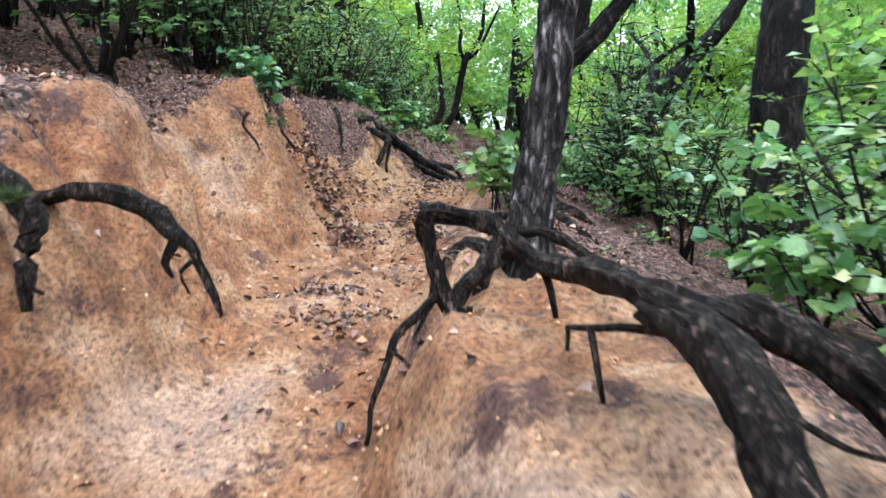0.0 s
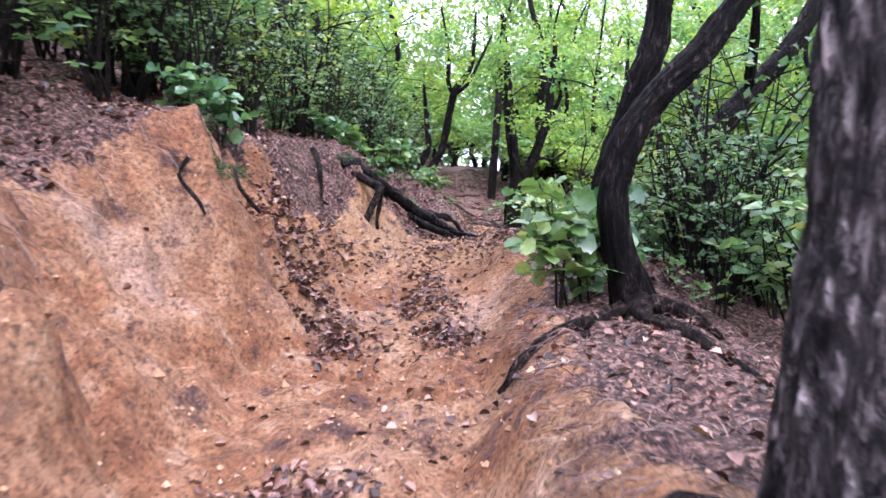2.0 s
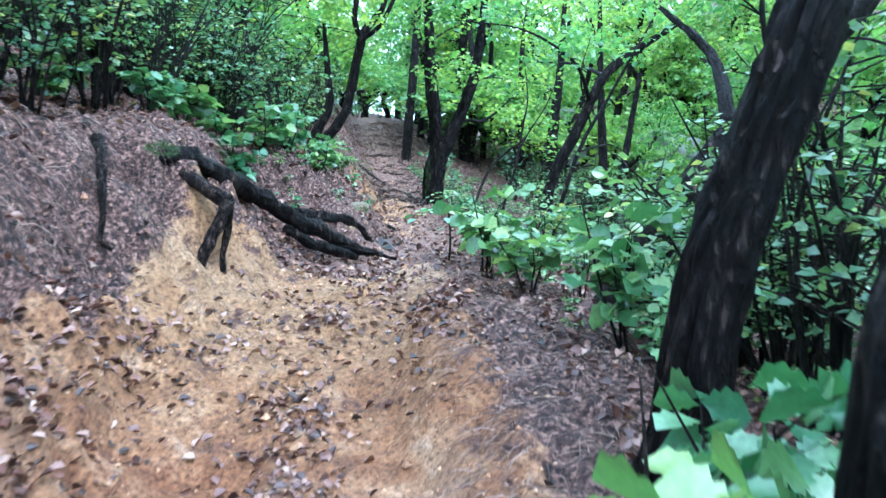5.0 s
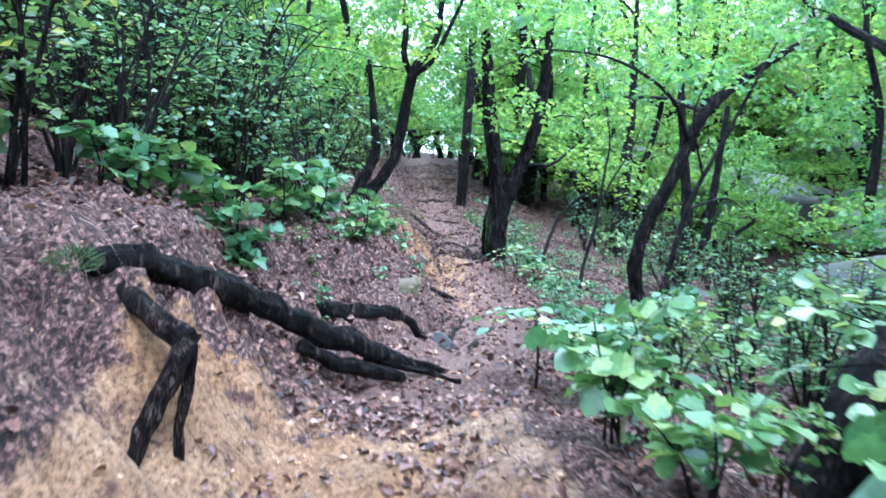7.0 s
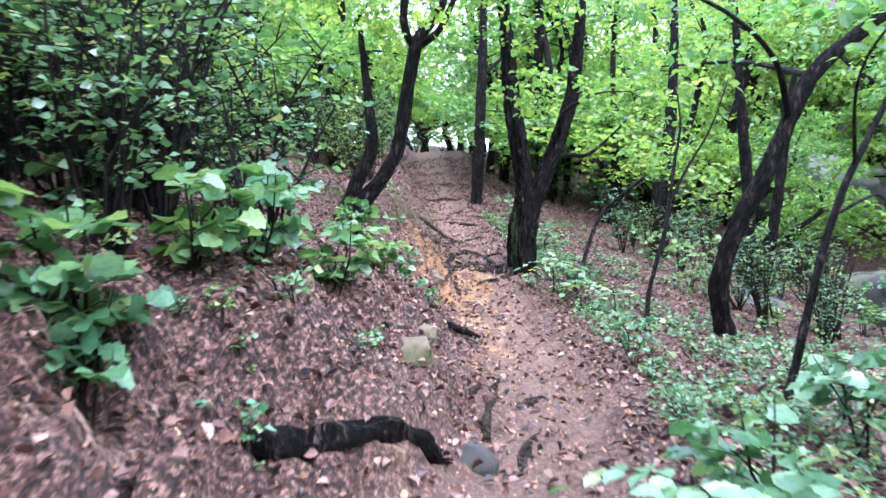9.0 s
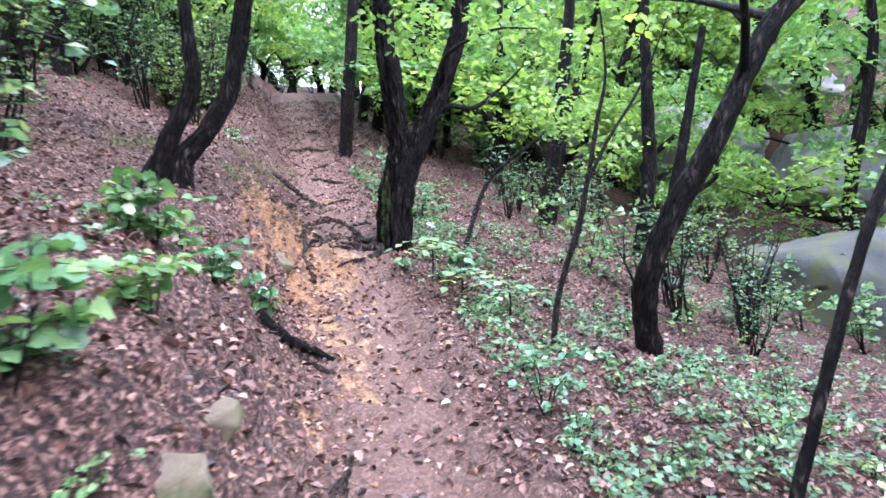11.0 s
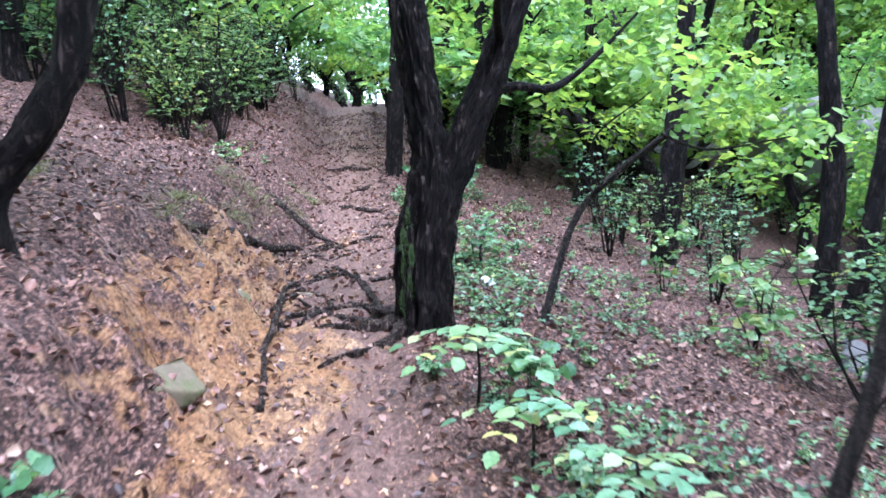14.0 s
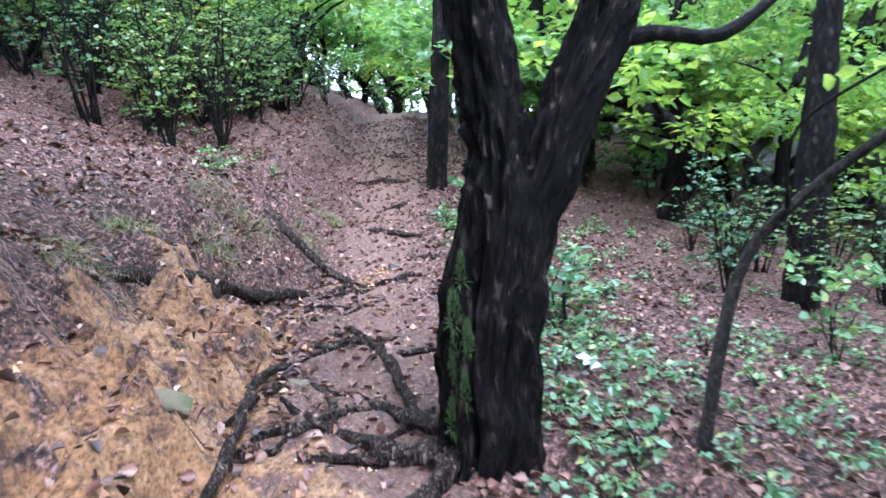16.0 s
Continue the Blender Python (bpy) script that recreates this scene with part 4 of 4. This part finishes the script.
for x, y, s in [(6.0, 18.6, .8), (6.8, 19.0, .8), (5.2, 18.4, .7), (7.4, 18.2, .8), (4.9, 20.4, .8), (5.6, 21.2, .8), (1.75, 13.2, .5), (2.2, 15.4, .5), (2.6, 21.6, .6), (3.0, 22.3, .7), (2.9, 24.2, .8), (2.5, 25.6, .6), (3.4, 26.5, 1.0)]:
    plant(BROAD, x, y, s, rng)
# oak shoots with large leaves
for x, y, s in [(.48, 6.1, 1.0), (.62, 6.35, .8), (1.0, 6.5, .9), (-1.75, 7.15, .75), (-1.95, 6.95, .6), (-1.0, 12.2, 1.0), (-.75, 12.7, .9), (-.55, 13.1, .8), (-1.3, 11.6, .9), (-.2, 13.8, .8),
                (-.9, 11.9, .7), (.1, 14.6, .6), (-1.2, 12.9, 1.0), (1.15, 9.4, .9), (1.0, 10.1, .9), (1.35, 11.0, 1.0), (1.6, 12.0, .9), (2.5, 12.9, .9), (1.3, 8.4, .9), (-1.5, 11.0, .8),
                (1.9, 3.6, 1.0), (1.6, 3.1, .9), (2.0, 2.6, 1.0), (2.35, 3.3, 1.1), (-2.0, 10.6, .9), (-2.3, 9.9, .9), (-.2, 16.0, .6), (.0, 17.0, .6), (2.6, 18.9, .7), (.5, 17.5, .55), (.2, 16.9, .6), (2.13, 19.45, .35), (-.1, 16.2, .7)]:
    plant(OAKLET, x, y, s, rng)
for k in range(330):
    y = rng.uniform(11.5, 27)
    side = rng.random() < .75
    c = float(soft_along(np.array(y), 1))
    x = c + .7 + abs(rng.normal(0, 1.9)) if side else c - .9 - abs(rng.normal(0, 1.0))
    if not side and 17.5 < y < 23.8:
        continue
    if clear_of_trail(x, y, .5):
        plant(HERB, x, y, rng.uniform(.45, 1.1), rng)
for k in range(25):
    y = rng.uniform(3.5, 11)
    x = rng.uniform(.95, 2.4)
    plant(HERB, x, y, rng.uniform(.6, 1.2), rng)


TOOTHED = np.array([(0, 0, 0), (.14, .1, .02), (.3, .26, .05), (.27, .36, .04), (.36, .46, .05), (.3, .58, .03), (.3, .7, .02), (.17, .82, -.01), (0, 1, -.1),
                    (-.17, .82, -.01), (-.3, .7, .02), (-.3, .58, .03), (-.36, .46, .05), (-.27, .36, .04), (-.3, .26, .05), (-.14, .1, .02), (0, .5, -.03)])
TOOTHED_F = np.array([(i, (i + 1) % 16, 16) for i in range(16)])


def frond_plant(x, y, height, fronds, seed):
    """A shoot with long arching stalks that bear paired toothed leaflets. fronds: (direction in degrees, length)."""
    g = np.random.default_rng(seed)
    z = spot(x, y, -.03)
    ob = thing("compound_leaf_plant", "green shoot with arching stalks of paired toothed leaflets", "plant", (x, y, z), "compound-leaved shoots")
    v, f = wood_mesh([[(0, 0, 0, .011), (.02, .01, height * .5, .009), (0, .03, height, .006)]], 7, .08, 0, .1)
    mesh_ob("stem", v, f, TWIG, ob)
    for way, length in fronds:
        a = radians(way)
        d = np.array((math.cos(a), math.sin(a), 0))
        root_z = height * g.uniform(.75, 1)
        line = [tuple(d * length * t + np.array((0, .02, root_z + length * (.42 * t - .55 * t * t)))) + (.005 - .0035 * t,) for t in (0, .3, .6, 1)]
        v, f = wood_mesh([line], 5, .06, 0, 0)
        stalk = mesh_ob("leaf_stalk", v, f, TWIG, ob)
        c = curve_points(line, .01)[:, :3]
        at, ways, size = [], [], []
        pairs = int(length / .085)
        for k in range(pairs):
            p = c[int((.18 + .8 * k / pairs) * (len(c) - 1))]
            for side in (-1, 1):
                at.append(p)
                ways.append(np.array((-d[1] * side, d[0] * side, .1)) + d * .55 + g.normal(0, .08, 3))
                size.append(length * (.3 - .1 * k / pairs) * g.uniform(.85, 1.1))
        at.append(c[-1])
        ways.append(d + np.array((0, 0, -.2)))
        size.append(length * .26)
        v, f = leaf_mesh(np.array(at), np.array(ways), np.array(size), g, (TOOTHED, TOOTHED_F), .25, 1.05, 2.2)
        mesh_ob("leaf_blade", v, f, PALE, stalk)
    return ob


for x, y, h, fronds, k in [(2.35, 19.0, .5, [(165, .42), (205, .4), (250, .45), (300, .5), (20, .4)], 1), (2.5, 18.35, .42, [(170, .36), (235, .42), (285, .45), (330, .4), (80, .35)], 2),
                           (2.75, 17.6, .36, [(150, .35), (230, .4), (300, .4), (30, .35)], 4),
                           (.95, 11.3, .55, [(150, .34), (210, .36), (260, .4), (320, .4), (30, .36)], 5), (1.2, 10.9, .5, [(170, .34), (230, .36), (300, .36), (60, .3)], 6)]:
    frond_plant(x, y, h, fronds, k)


# ---- the forest round about ----
def forest_tree(height, seed, leaves):
    g = np.random.default_rng(seed)
    bend = g.normal(0, .35, (4, 2))
    pts = [(0, 0, -.3, .2), (0, 0, .3, .14)] + [(bend[i][0] * (i + 1) * .5, bend[i][1] * (i + 1) * .5, height * (i + 1) / 4, .12 - .027 * i) for i in range(4)]
    ob = thing("forest_tree", "dark-stemmed forest tree with light green crown", "tree", group="trees of the forest")
    v, f = wood_mesh([pts], 9, .3, .008, .15, .08, seed)
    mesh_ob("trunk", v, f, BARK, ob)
    blobs, lines = [], []
    for k in range(9):
        t = g.uniform(.2, 1)
        c = curve_points(pts, .4)
        p = c[int(t * (len(c) - 1))]
        a = g.uniform(0, 6.28)
        r = g.uniform(.6, 2.2) * (1.15 - .5 * t)
        q = (p[0] + math.cos(a) * r, p[1] + math.sin(a) * r, p[2] + g.uniform(.2, .9))
        limb = ([(*p[:3], p[3] * .35), ((p[0] + q[0]) / 2, (p[1] + q[1]) / 2, (p[2] + q[2]) / 2 + .15, p[3] * .22), (*q, .008)])
        lines.append(limb)
        blobs.append((*q, g.uniform(.7, 1.3), leaves))
    v, f = wood_mesh(lines, 6, .3, 0, .1)
    tagged(mesh_ob("branchwork", v, f, BARK, ob), kind="stuff")
    v, f = spray_cloud(blobs, g, (.1, .2), (KITE, KITE_F), .55)
    mesh_ob("crown", v, f, BRIGHT, ob, False)
    return ob


WOODS = [forest_tree(h, 70 + k, 200) for k, h in enumerate((6.0, 7.5, 8.5, 6.8, 9.5))]
for x, y, s in [(.2, 37.5, .8), (3.6, 37.6, .8), (1.6, 42, .7), (2.8, 42.5, .8), (.4, 42.5, .9), (-.6, 36, .8), (4.2, 36, .8), (.4, 34, .5), (3.3, 34.5, .5), (-1.2, 39, 1.0), (5.2, 39, 1.0), (-2.4, 36.5, 1.3), (-3.2, 34.5, 1.2), (-1.6, 41, 1.5), (-3.5, 39, 1.5), (-.4, 32.5, .7), (-1.4, 33.5, 1.0), (-2.2, 31.5, 1.0), (-1.3, 29.5, .8), (-2.0, 27.8, .8)]:
    plant(BUSH, x, y, s, rng)
THICKET = [forest_tree(h, 80 + k, 190) for k, h in enumerate((2.6, 3.2, 3.8))]
for x, y, s in [(-4, 41, 1.1), (-2.2, 43, 1.2), (6, 42.5, 1.1), (-5.5, 38, 1.1), (-3, 47, 1.3), (-.8, 45, 1.0), (.8, 47, 1.1), (2.2, 45.5, .9), (3.6, 47, 1.1), (5.0, 45, 1.1), (1.4, 51, 1.4), (-1.5, 50, 1.4), (4.6, 51, 1.4), (-6, 44, 1.3), (7.5, 45, 1.3), (9.5, 26.5, .8), (8.4, 23.4, .6), (11.5, 23, .8), (10.2, 17.4, .7), (7.6, 17.2, .5)]:
    plant(THICKET, x, y, s, rng, .1)
for k in range(330):
    y = rng.uniform(-10, 58) if k % 4 == 0 else rng.uniform(8, 48)
    x = rng.uniform(-24, 28) if k % 4 == 0 else rng.uniform(-12, 18)
    c = float(soft_along(np.array(y), 1))
    small = k % 2 == 0
    if c - (2.6 if y < 12 else 3.4) < x < c + 4.2 + (3.4 if 12 < y < 26 else 0) and y < 29:
        continue
    if abs(x - c) < (1.2 if y < 34 else 2.4 if y < 42 else 0) or (-4 < y < 2 and abs(x) < 4):
        continue
    if 6 < x < 13 and 17 < y < 27 and (small or rng.random() < .6):
        continue
    if x < c and y < 32 and rng.random() < .5:
        continue
    plant(THICKET if small else WOODS, x, y, rng.uniform(.75, 1.25), rng, .1)
# a curtain of distant woods closes the view
gx, gv, gf = 0, [], []
for ring, n in ((46, 390), (62, 360)):
    a = rng.uniform(0, 2 * math.pi, n)
    px, py = 3 + np.cos(a) * ring * rng.uniform(.9, 1.1, n), 14 + np.sin(a) * ring * rng.uniform(.9, 1.1, n)
    pz = ground_at(px, py) + rng.uniform(.5, 10.5, n)
    v, f = spray_cloud([(x, y, z, rng.uniform(1.5, 3), 200) for x, y, z in zip(px, py, pz)], rng, (.3, .5), (CHIP, CHIP_F), .8)
    gv.append(v)
    gf.append(f + gx)
    gx += len(v)
mesh_far = mesh_ob("distant_woods", np.vstack(gv), np.vstack(gf), BRIGHT, None, False)
tagged(mesh_far, "hazy green foliage of the distant woods", "woods", kind="stuff")


# ---- fallen leaves, root fibres, grass, moss ----
def bank_edge(y):
    return soft_along(y, 1) - soft_along(y, 3) - soft_along(y, 5)


def scatter_litter(n, seed):
    g = np.random.default_rng(seed)
    y = g.uniform(-1, 36, n)
    x = soft_along(y, 1) + g.normal(0, 2.2, n)
    u = x - soft_along(y, 1)
    left = x < bank_edge(y) + .15 * soft_along(y, 5)
    keep = np.where(y < 10.5, left | ((u > 1.0) & (y > 7)), (np.abs(u) > .45) | (g.random(n) < np.where(y > 20.5, .55, .42)))
    steep = (~left) & (u < -soft_along(y, 3)) & (y > 19) & (y < 22.5)
    keep &= ~steep | (g.random(n) < .5)
    keep |= (g.random(n) < .03)
    x, y = x[keep], y[keep]
    z = ground_at(x, y) + g.uniform(.006, .03, len(x))
    way = g.normal(0, 1, (len(x), 3))
    way[:, 2] *= .45
    v, f = leaf_mesh(np.stack([x, y, z], 1), way, g.uniform(.025, .07, len(x)), g, (LOBED * np.array((.95, 1, 3.2)), LOBED_F), -.15, 1.1, 1.2)
    tagged(mesh_ob("leaf_litter", v, f, LITTER), "curled brown fallen oak leaves covering the soil", "fallen leaves", kind="stuff")


scatter_litter(62000, 3)


def litter_drifts():
    """Dark drifts of leaves and needles caught in the hollows of the bare clay."""
    g = np.random.default_rng(17)
    px, py = [], []
    drifts = [(-.16, 6.65, .13, .16, 420), (-.3, 7.45, .14, .3, 520), (-.25, 8.3, .12, .2, 200), (-1.3, 7.4, .15, .3, 1200), (-1.1, 7.0, .12, .22, 560), (-.85, 6.6, .12, .2, 360), (-.62, 4.1, .18, .12, 160), (-.8, 4.6, .2, .1, 200),
              (-.75, 8.9, .3, .2, 200), (-1.15, 8.4, .2, .3, 420), (-.1, 9.3, .14, .2, 170), (.25, 10.1, .16, .25, 220), (.45, 9.0, .14, .4, 420), (-.45, 9.9, .2, .12, 80), (.75, 5.4, .25, .4, 220), (.85, 4.3, .2, .4, 120), (.0, 10.9, .3, .2, 420), (-.2, 5.4, .4, .5, 160), (-.4, 3.4, .4, .6, 130)]
    for x, y, sx, sy, k in drifts:
        px.append(g.normal(x, sx, k))
        py.append(g.normal(y, sy, k))
    x, y = np.concatenate(px), np.concatenate(py)
    way = g.normal(0, 1, (len(x), 3))
    way[:, 2] *= .4
    v, f = leaf_mesh(np.stack([x, y, ground_at(x, y) + g.uniform(.004, .02, len(x))], 1), way, g.uniform(.02, .06, len(x)), g, (LOBED * np.array((.95, 1, 3.0)), LOBED_F), -.15, 1.1, 1.2)
    tagged(mesh_ob("leaf_drift", v, f, LITTER), "dark wet leaf drifts lying on bare clay", "fallen leaves", kind="stuff")


def ground_cover():
    """Seedlings and small leaves too many to count, in uneven patches on the valley slope."""
    g = np.random.default_rng(18)
    n = 9000
    y = g.uniform(12, 27, n)
    x = soft_along(y, 1) + .75 + np.abs(g.normal(0, 2.0, n))
    keep = vnoise(x * 1.3, y * 1.3, 81) + .6 * vnoise(x * 4, y * 4, 82) > .05
    x, y = x[keep], y[keep]
    at = np.repeat(np.stack([x, y, ground_at(x, y) + g.uniform(.02, .13, len(x))], 1), 4, 0)
    way = g.normal(0, 1, (len(at), 3))
    way[:, 2] *= .3
    v, f = leaf_mesh(at, way, g.uniform(.022, .062, len(at)), g, (KITE, KITE_F), .3, 1.1, 1.2)
    tagged(mesh_ob("ground_cover", v, f, COOL, None, False), "patchy small green seedlings among fallen leaves", "plants", kind="stuff")


litter_drifts()
ground_cover()


def strips(name, label, category, place, way, length, width, mat, g, sag=.6):
    """Thin bent blades from places along ways, as one mesh."""
    n = len(place)
    side = np.cross(way, g.normal(0, 1, (n, 3)))
    side /= np.linalg.norm(side, axis=1)[:, None] + 1e-9
    verts = []
    for t, w in ((0, 1), (.35, .9), (.7, .6), (1, .08)):
        c = place + way * (length * t)[:, None] + np.array((0, 0, -1)) * (sag * length * t * t)[:, None]
        verts += [c - side * (width * w)[:, None], c + side * (width * w)[:, None]]
    v = np.stack(verts, 1).reshape(-1, 3)
    f = np.array([(0, 1, 3, 2), (2, 3, 5, 4), (4, 5, 7, 6)])
    faces = (f[None] + (np.arange(n) * 8)[:, None, None]).reshape(-1, 4)
    return tagged(mesh_ob(name, v, faces, mat, None, False), label, category, kind="stuff")


def unit(w):
    return w / (np.linalg.norm(w, axis=1)[:, None] + 1e-9)


def fibres():
    g = np.random.default_rng(21)
    n = 9000
    y = g.uniform(.8, 12.5, n)
    x = bank_edge(y) + soft_along(y, 5) * g.uniform(-.3, .32, n) + .1 * vnoise(y * 4, y * 0, 3)
    keep = vnoise(y * 1.6, y * 0 + 1, 77) > -.25
    x, y = x[keep], y[keep]
    w = unit(np.stack([g.uniform(.3, 1, len(x)), g.normal(0, .5, len(x)), g.normal(-.3, .4, len(x))], 1))
    strips("root_fibres", "matted dry root fibres hanging from the bank's lip", "roots", np.stack([x, y, ground_at(x, y) + .01], 1), w, g.uniform(.06, .24, len(x)), g.uniform(.001, .0028, len(x)), STRAW, g, .9)
    n = 9000
    y = g.uniform(3.3, 12.0, n)
    x = soft_along(y, 1) + .55 + np.abs(g.normal(0, .7, n))
    w = unit(np.stack([g.normal(-.5, .6, n), g.normal(0, .6, n), g.uniform(-.2, .5, n)], 1))
    strips("needle_litter", "dry needles and fibres on the trail's valley side", "litter", np.stack([x, y, ground_at(x, y) + .005], 1), w, g.uniform(.05, .16, n), g.uniform(.001, .0025, n), STRAW, g, .5)
    n = 3600
    y = g.uniform(17.8, 26, n)
    x = bank_edge(y) + soft_along(y, 5) * g.uniform(-.05, .5, n) + .12 * vnoise(y * 3, y * 0, 4)
    keep = vnoise(y * 1.9, y * 0 + 2, 78) > -.1
    x, y = x[keep], y[keep]
    w = unit(np.stack([g.uniform(.3, 1, len(x)), g.normal(-.1, .5, len(x)), g.normal(-.2, .4, len(x))], 1))
    strips("root_fibres", "dry grass and root fibres draped over the ochre bank", "roots", np.stack([x, y, ground_at(x, y) + .012], 1), w, g.uniform(.06, .26, len(x)), g.uniform(.001, .0026, len(x)), STRAW, g, .9)
    # crumbs of fibre round the arched root
    n = 420
    at = np.stack([g.normal(.05, .07, n), g.normal(2.66, .05, n), g.uniform(.8, 1.08, n)], 1)
    w = unit(np.stack([g.normal(0, .5, n), g.normal(-.4, .4, n), g.uniform(-1, -.1, n)], 1))
    strips("root_fibres", "fine red-brown rootlets under the arched root", "roots", at, w, g.uniform(.06, .2, n), g.uniform(.001, .002, n), STRAW, g, .6)


fibres()


def grass():
    g = np.random.default_rng(33)
    places, ways = [], []
    for x, y in [(.45, 22.9), (.62, 23.5), (.9, 24.8), (.1, 22.0), (1.0, 25.6), (-.6, 20.3), (1.0, 26.3), (-.9, 19.9), (2.5, 26.2), (.3, 23.4), (-.4, 16.6), (.2, 21.0)]:
        k = 130
        places.append(np.stack([g.normal(x, .09, k), g.normal(y, .09, k), np.zeros(k)], 1))
        ways.append(np.stack([g.normal(.25, .5, k), g.normal(-.1, .5, k), np.ones(k)], 1))
    p, w = np.vstack(places), unit(np.vstack(ways))
    p[:, 2] = ground_at(p[:, 0], p[:, 1])
    strips("grass_tufts", "long drooping grass tufts on the leafy bank", "grass", p, w, g.uniform(.15, .42, len(p)), g.uniform(.0015, .003, len(p)), GRASS, g, .8)
    # moss cushions
    p, w = [], []
    for x, y, z, r in [(.45, 3.25, 1.22, .07), (.36, 3.2, 1.26, .05), (.95, 5.9, 1.42, .08), (.8, 5.85, 1.42, .06), (-1.12, 9.75, 2.75, .1), (-1.5, 6.5, 2.25, .1), (-1.65, 6.6, 2.3, .08), (-1.52, 2.5, 1.5, .06), (.52, 3.2, 1.14, .06), (2.05, 20.28, 2.75, .07), (2.05, 20.26, 2.95, .07), (2.09, 20.27, 3.12, .05), (2.03, 20.28, 2.5, .06), (2.08, 20.24, 2.62, .06), (2.1, 20.22, 2.85, .05), (2.06, 20.26, 2.38, .06)]:
        k = 420
        d = unit(g.normal(0, 1, (k, 3))) * r * g.uniform(.5, 1, (k, 1))
        d *= np.array((.35, .6, 1.5)) if z > 2.3 and x > 1.5 else np.array((1, 1, .5))
        q = d + np.array((x, y, z))
        q[:, 2] = np.maximum(q[:, 2], ground_at(q[:, 0], q[:, 1]))
        p.append(q)
        w.append(unit(d + np.array((0, 0, .05))))
    p, w = np.vstack(p), np.vstack(w)
    strips("moss", "vivid green moss cushions on roots and bank", "moss", p, w, g.uniform(.015, .04, len(p)), g.uniform(.0015, .003, len(p)), MOSS, g, .2)


grass()


def clods():
    """Crumbs of clay and grit lying on the bare trail."""
    g = np.random.default_rng(55)
    base = np.array([(1, 0, 0), (-1, 0, 0), (0, 1, 0), (0, -1, 0), (0, 0, 1), (0, 0, -1)], float)
    fc = np.array([(0, 2, 4), (2, 1, 4), (1, 3, 4), (3, 0, 4), (2, 0, 5), (1, 2, 5), (3, 1, 5), (0, 3, 5)])
    n = 6500
    y = g.uniform(.6, 24, n)
    x = soft_along(y, 1) + g.normal(-.2, .7, n)
    s = g.uniform(.003, .012, n) * np.where(g.random(n) < .06, 2.6, 1)
    p = np.stack([x, y, ground_at(x, y) + s * .3], 1)
    v = p[:, None] + base[None] * s[:, None, None] * g.uniform(.6, 1.3, (n, 6, 1))
    f = (fc[None] + (np.arange(n) * 6)[:, None, None]).reshape(-1, 3)
    tagged(mesh_ob("clay_crumbs", v.reshape(-1, 3), f, EARTH_CRUMB, None, False), "loose crumbs of clay and grit on the trail", "soil", kind="stuff")


EARTH_CRUMB = leaf_material("clay_crumb", [(0, (.16, .075, .04)), (.5, (.38, .2, .1)), (1, (.55, .36, .22))], 0.0, .85)
clods()

def twigs():
    g = np.random.default_rng(66)
    n = 2600
    y = g.uniform(11.5, 27, n)
    x = soft_along(y, 1) + g.normal(0, 2.0, n)
    keep = np.abs(x - soft_along(y, 1)) > .3
    x, y = x[keep], y[keep]
    n = len(x)
    a = g.uniform(0, 6.28, n)
    ln = g.uniform(.06, .25, n)
    p = np.stack([x, y, ground_at(x, y) + .02], 1)
    q = np.stack([x + np.cos(a) * ln, y + np.sin(a) * ln, ground_at(x + np.cos(a) * ln, y + np.sin(a) * ln) + .02], 1)
    strips("fallen_twigs", "thin dead twigs scattered over fallen leaves", "twigs", p, (q - p) / ln[:, None], ln, g.uniform(.0012, .0035, n), TWIG, g, 0)


twigs()

# a scrap of white paper caught beside the forked oak
v = [(i * .03 - .06, j * .028 - .04, .022 * math.sin(i * 2.1 + j * 1.7)) for j in range(4) for i in range(5)]
f = [(j * 5 + i, j * 5 + i + 1, j * 5 + i + 6, j * 5 + i + 5) for j in range(3) for i in range(4)]
scrap = mesh_ob("paper_scrap", v, f, PAPER)
scrap.location, scrap.rotation_euler = (2.84, 21.1, spot(2.84, 21.1, .07)), (.6, .3, .4)
scrap.modifiers.new("thickness", "SOLIDIFY").thickness = .002
tagged(scrap, "crumpled white paper scrap lying on leaves", "litter")
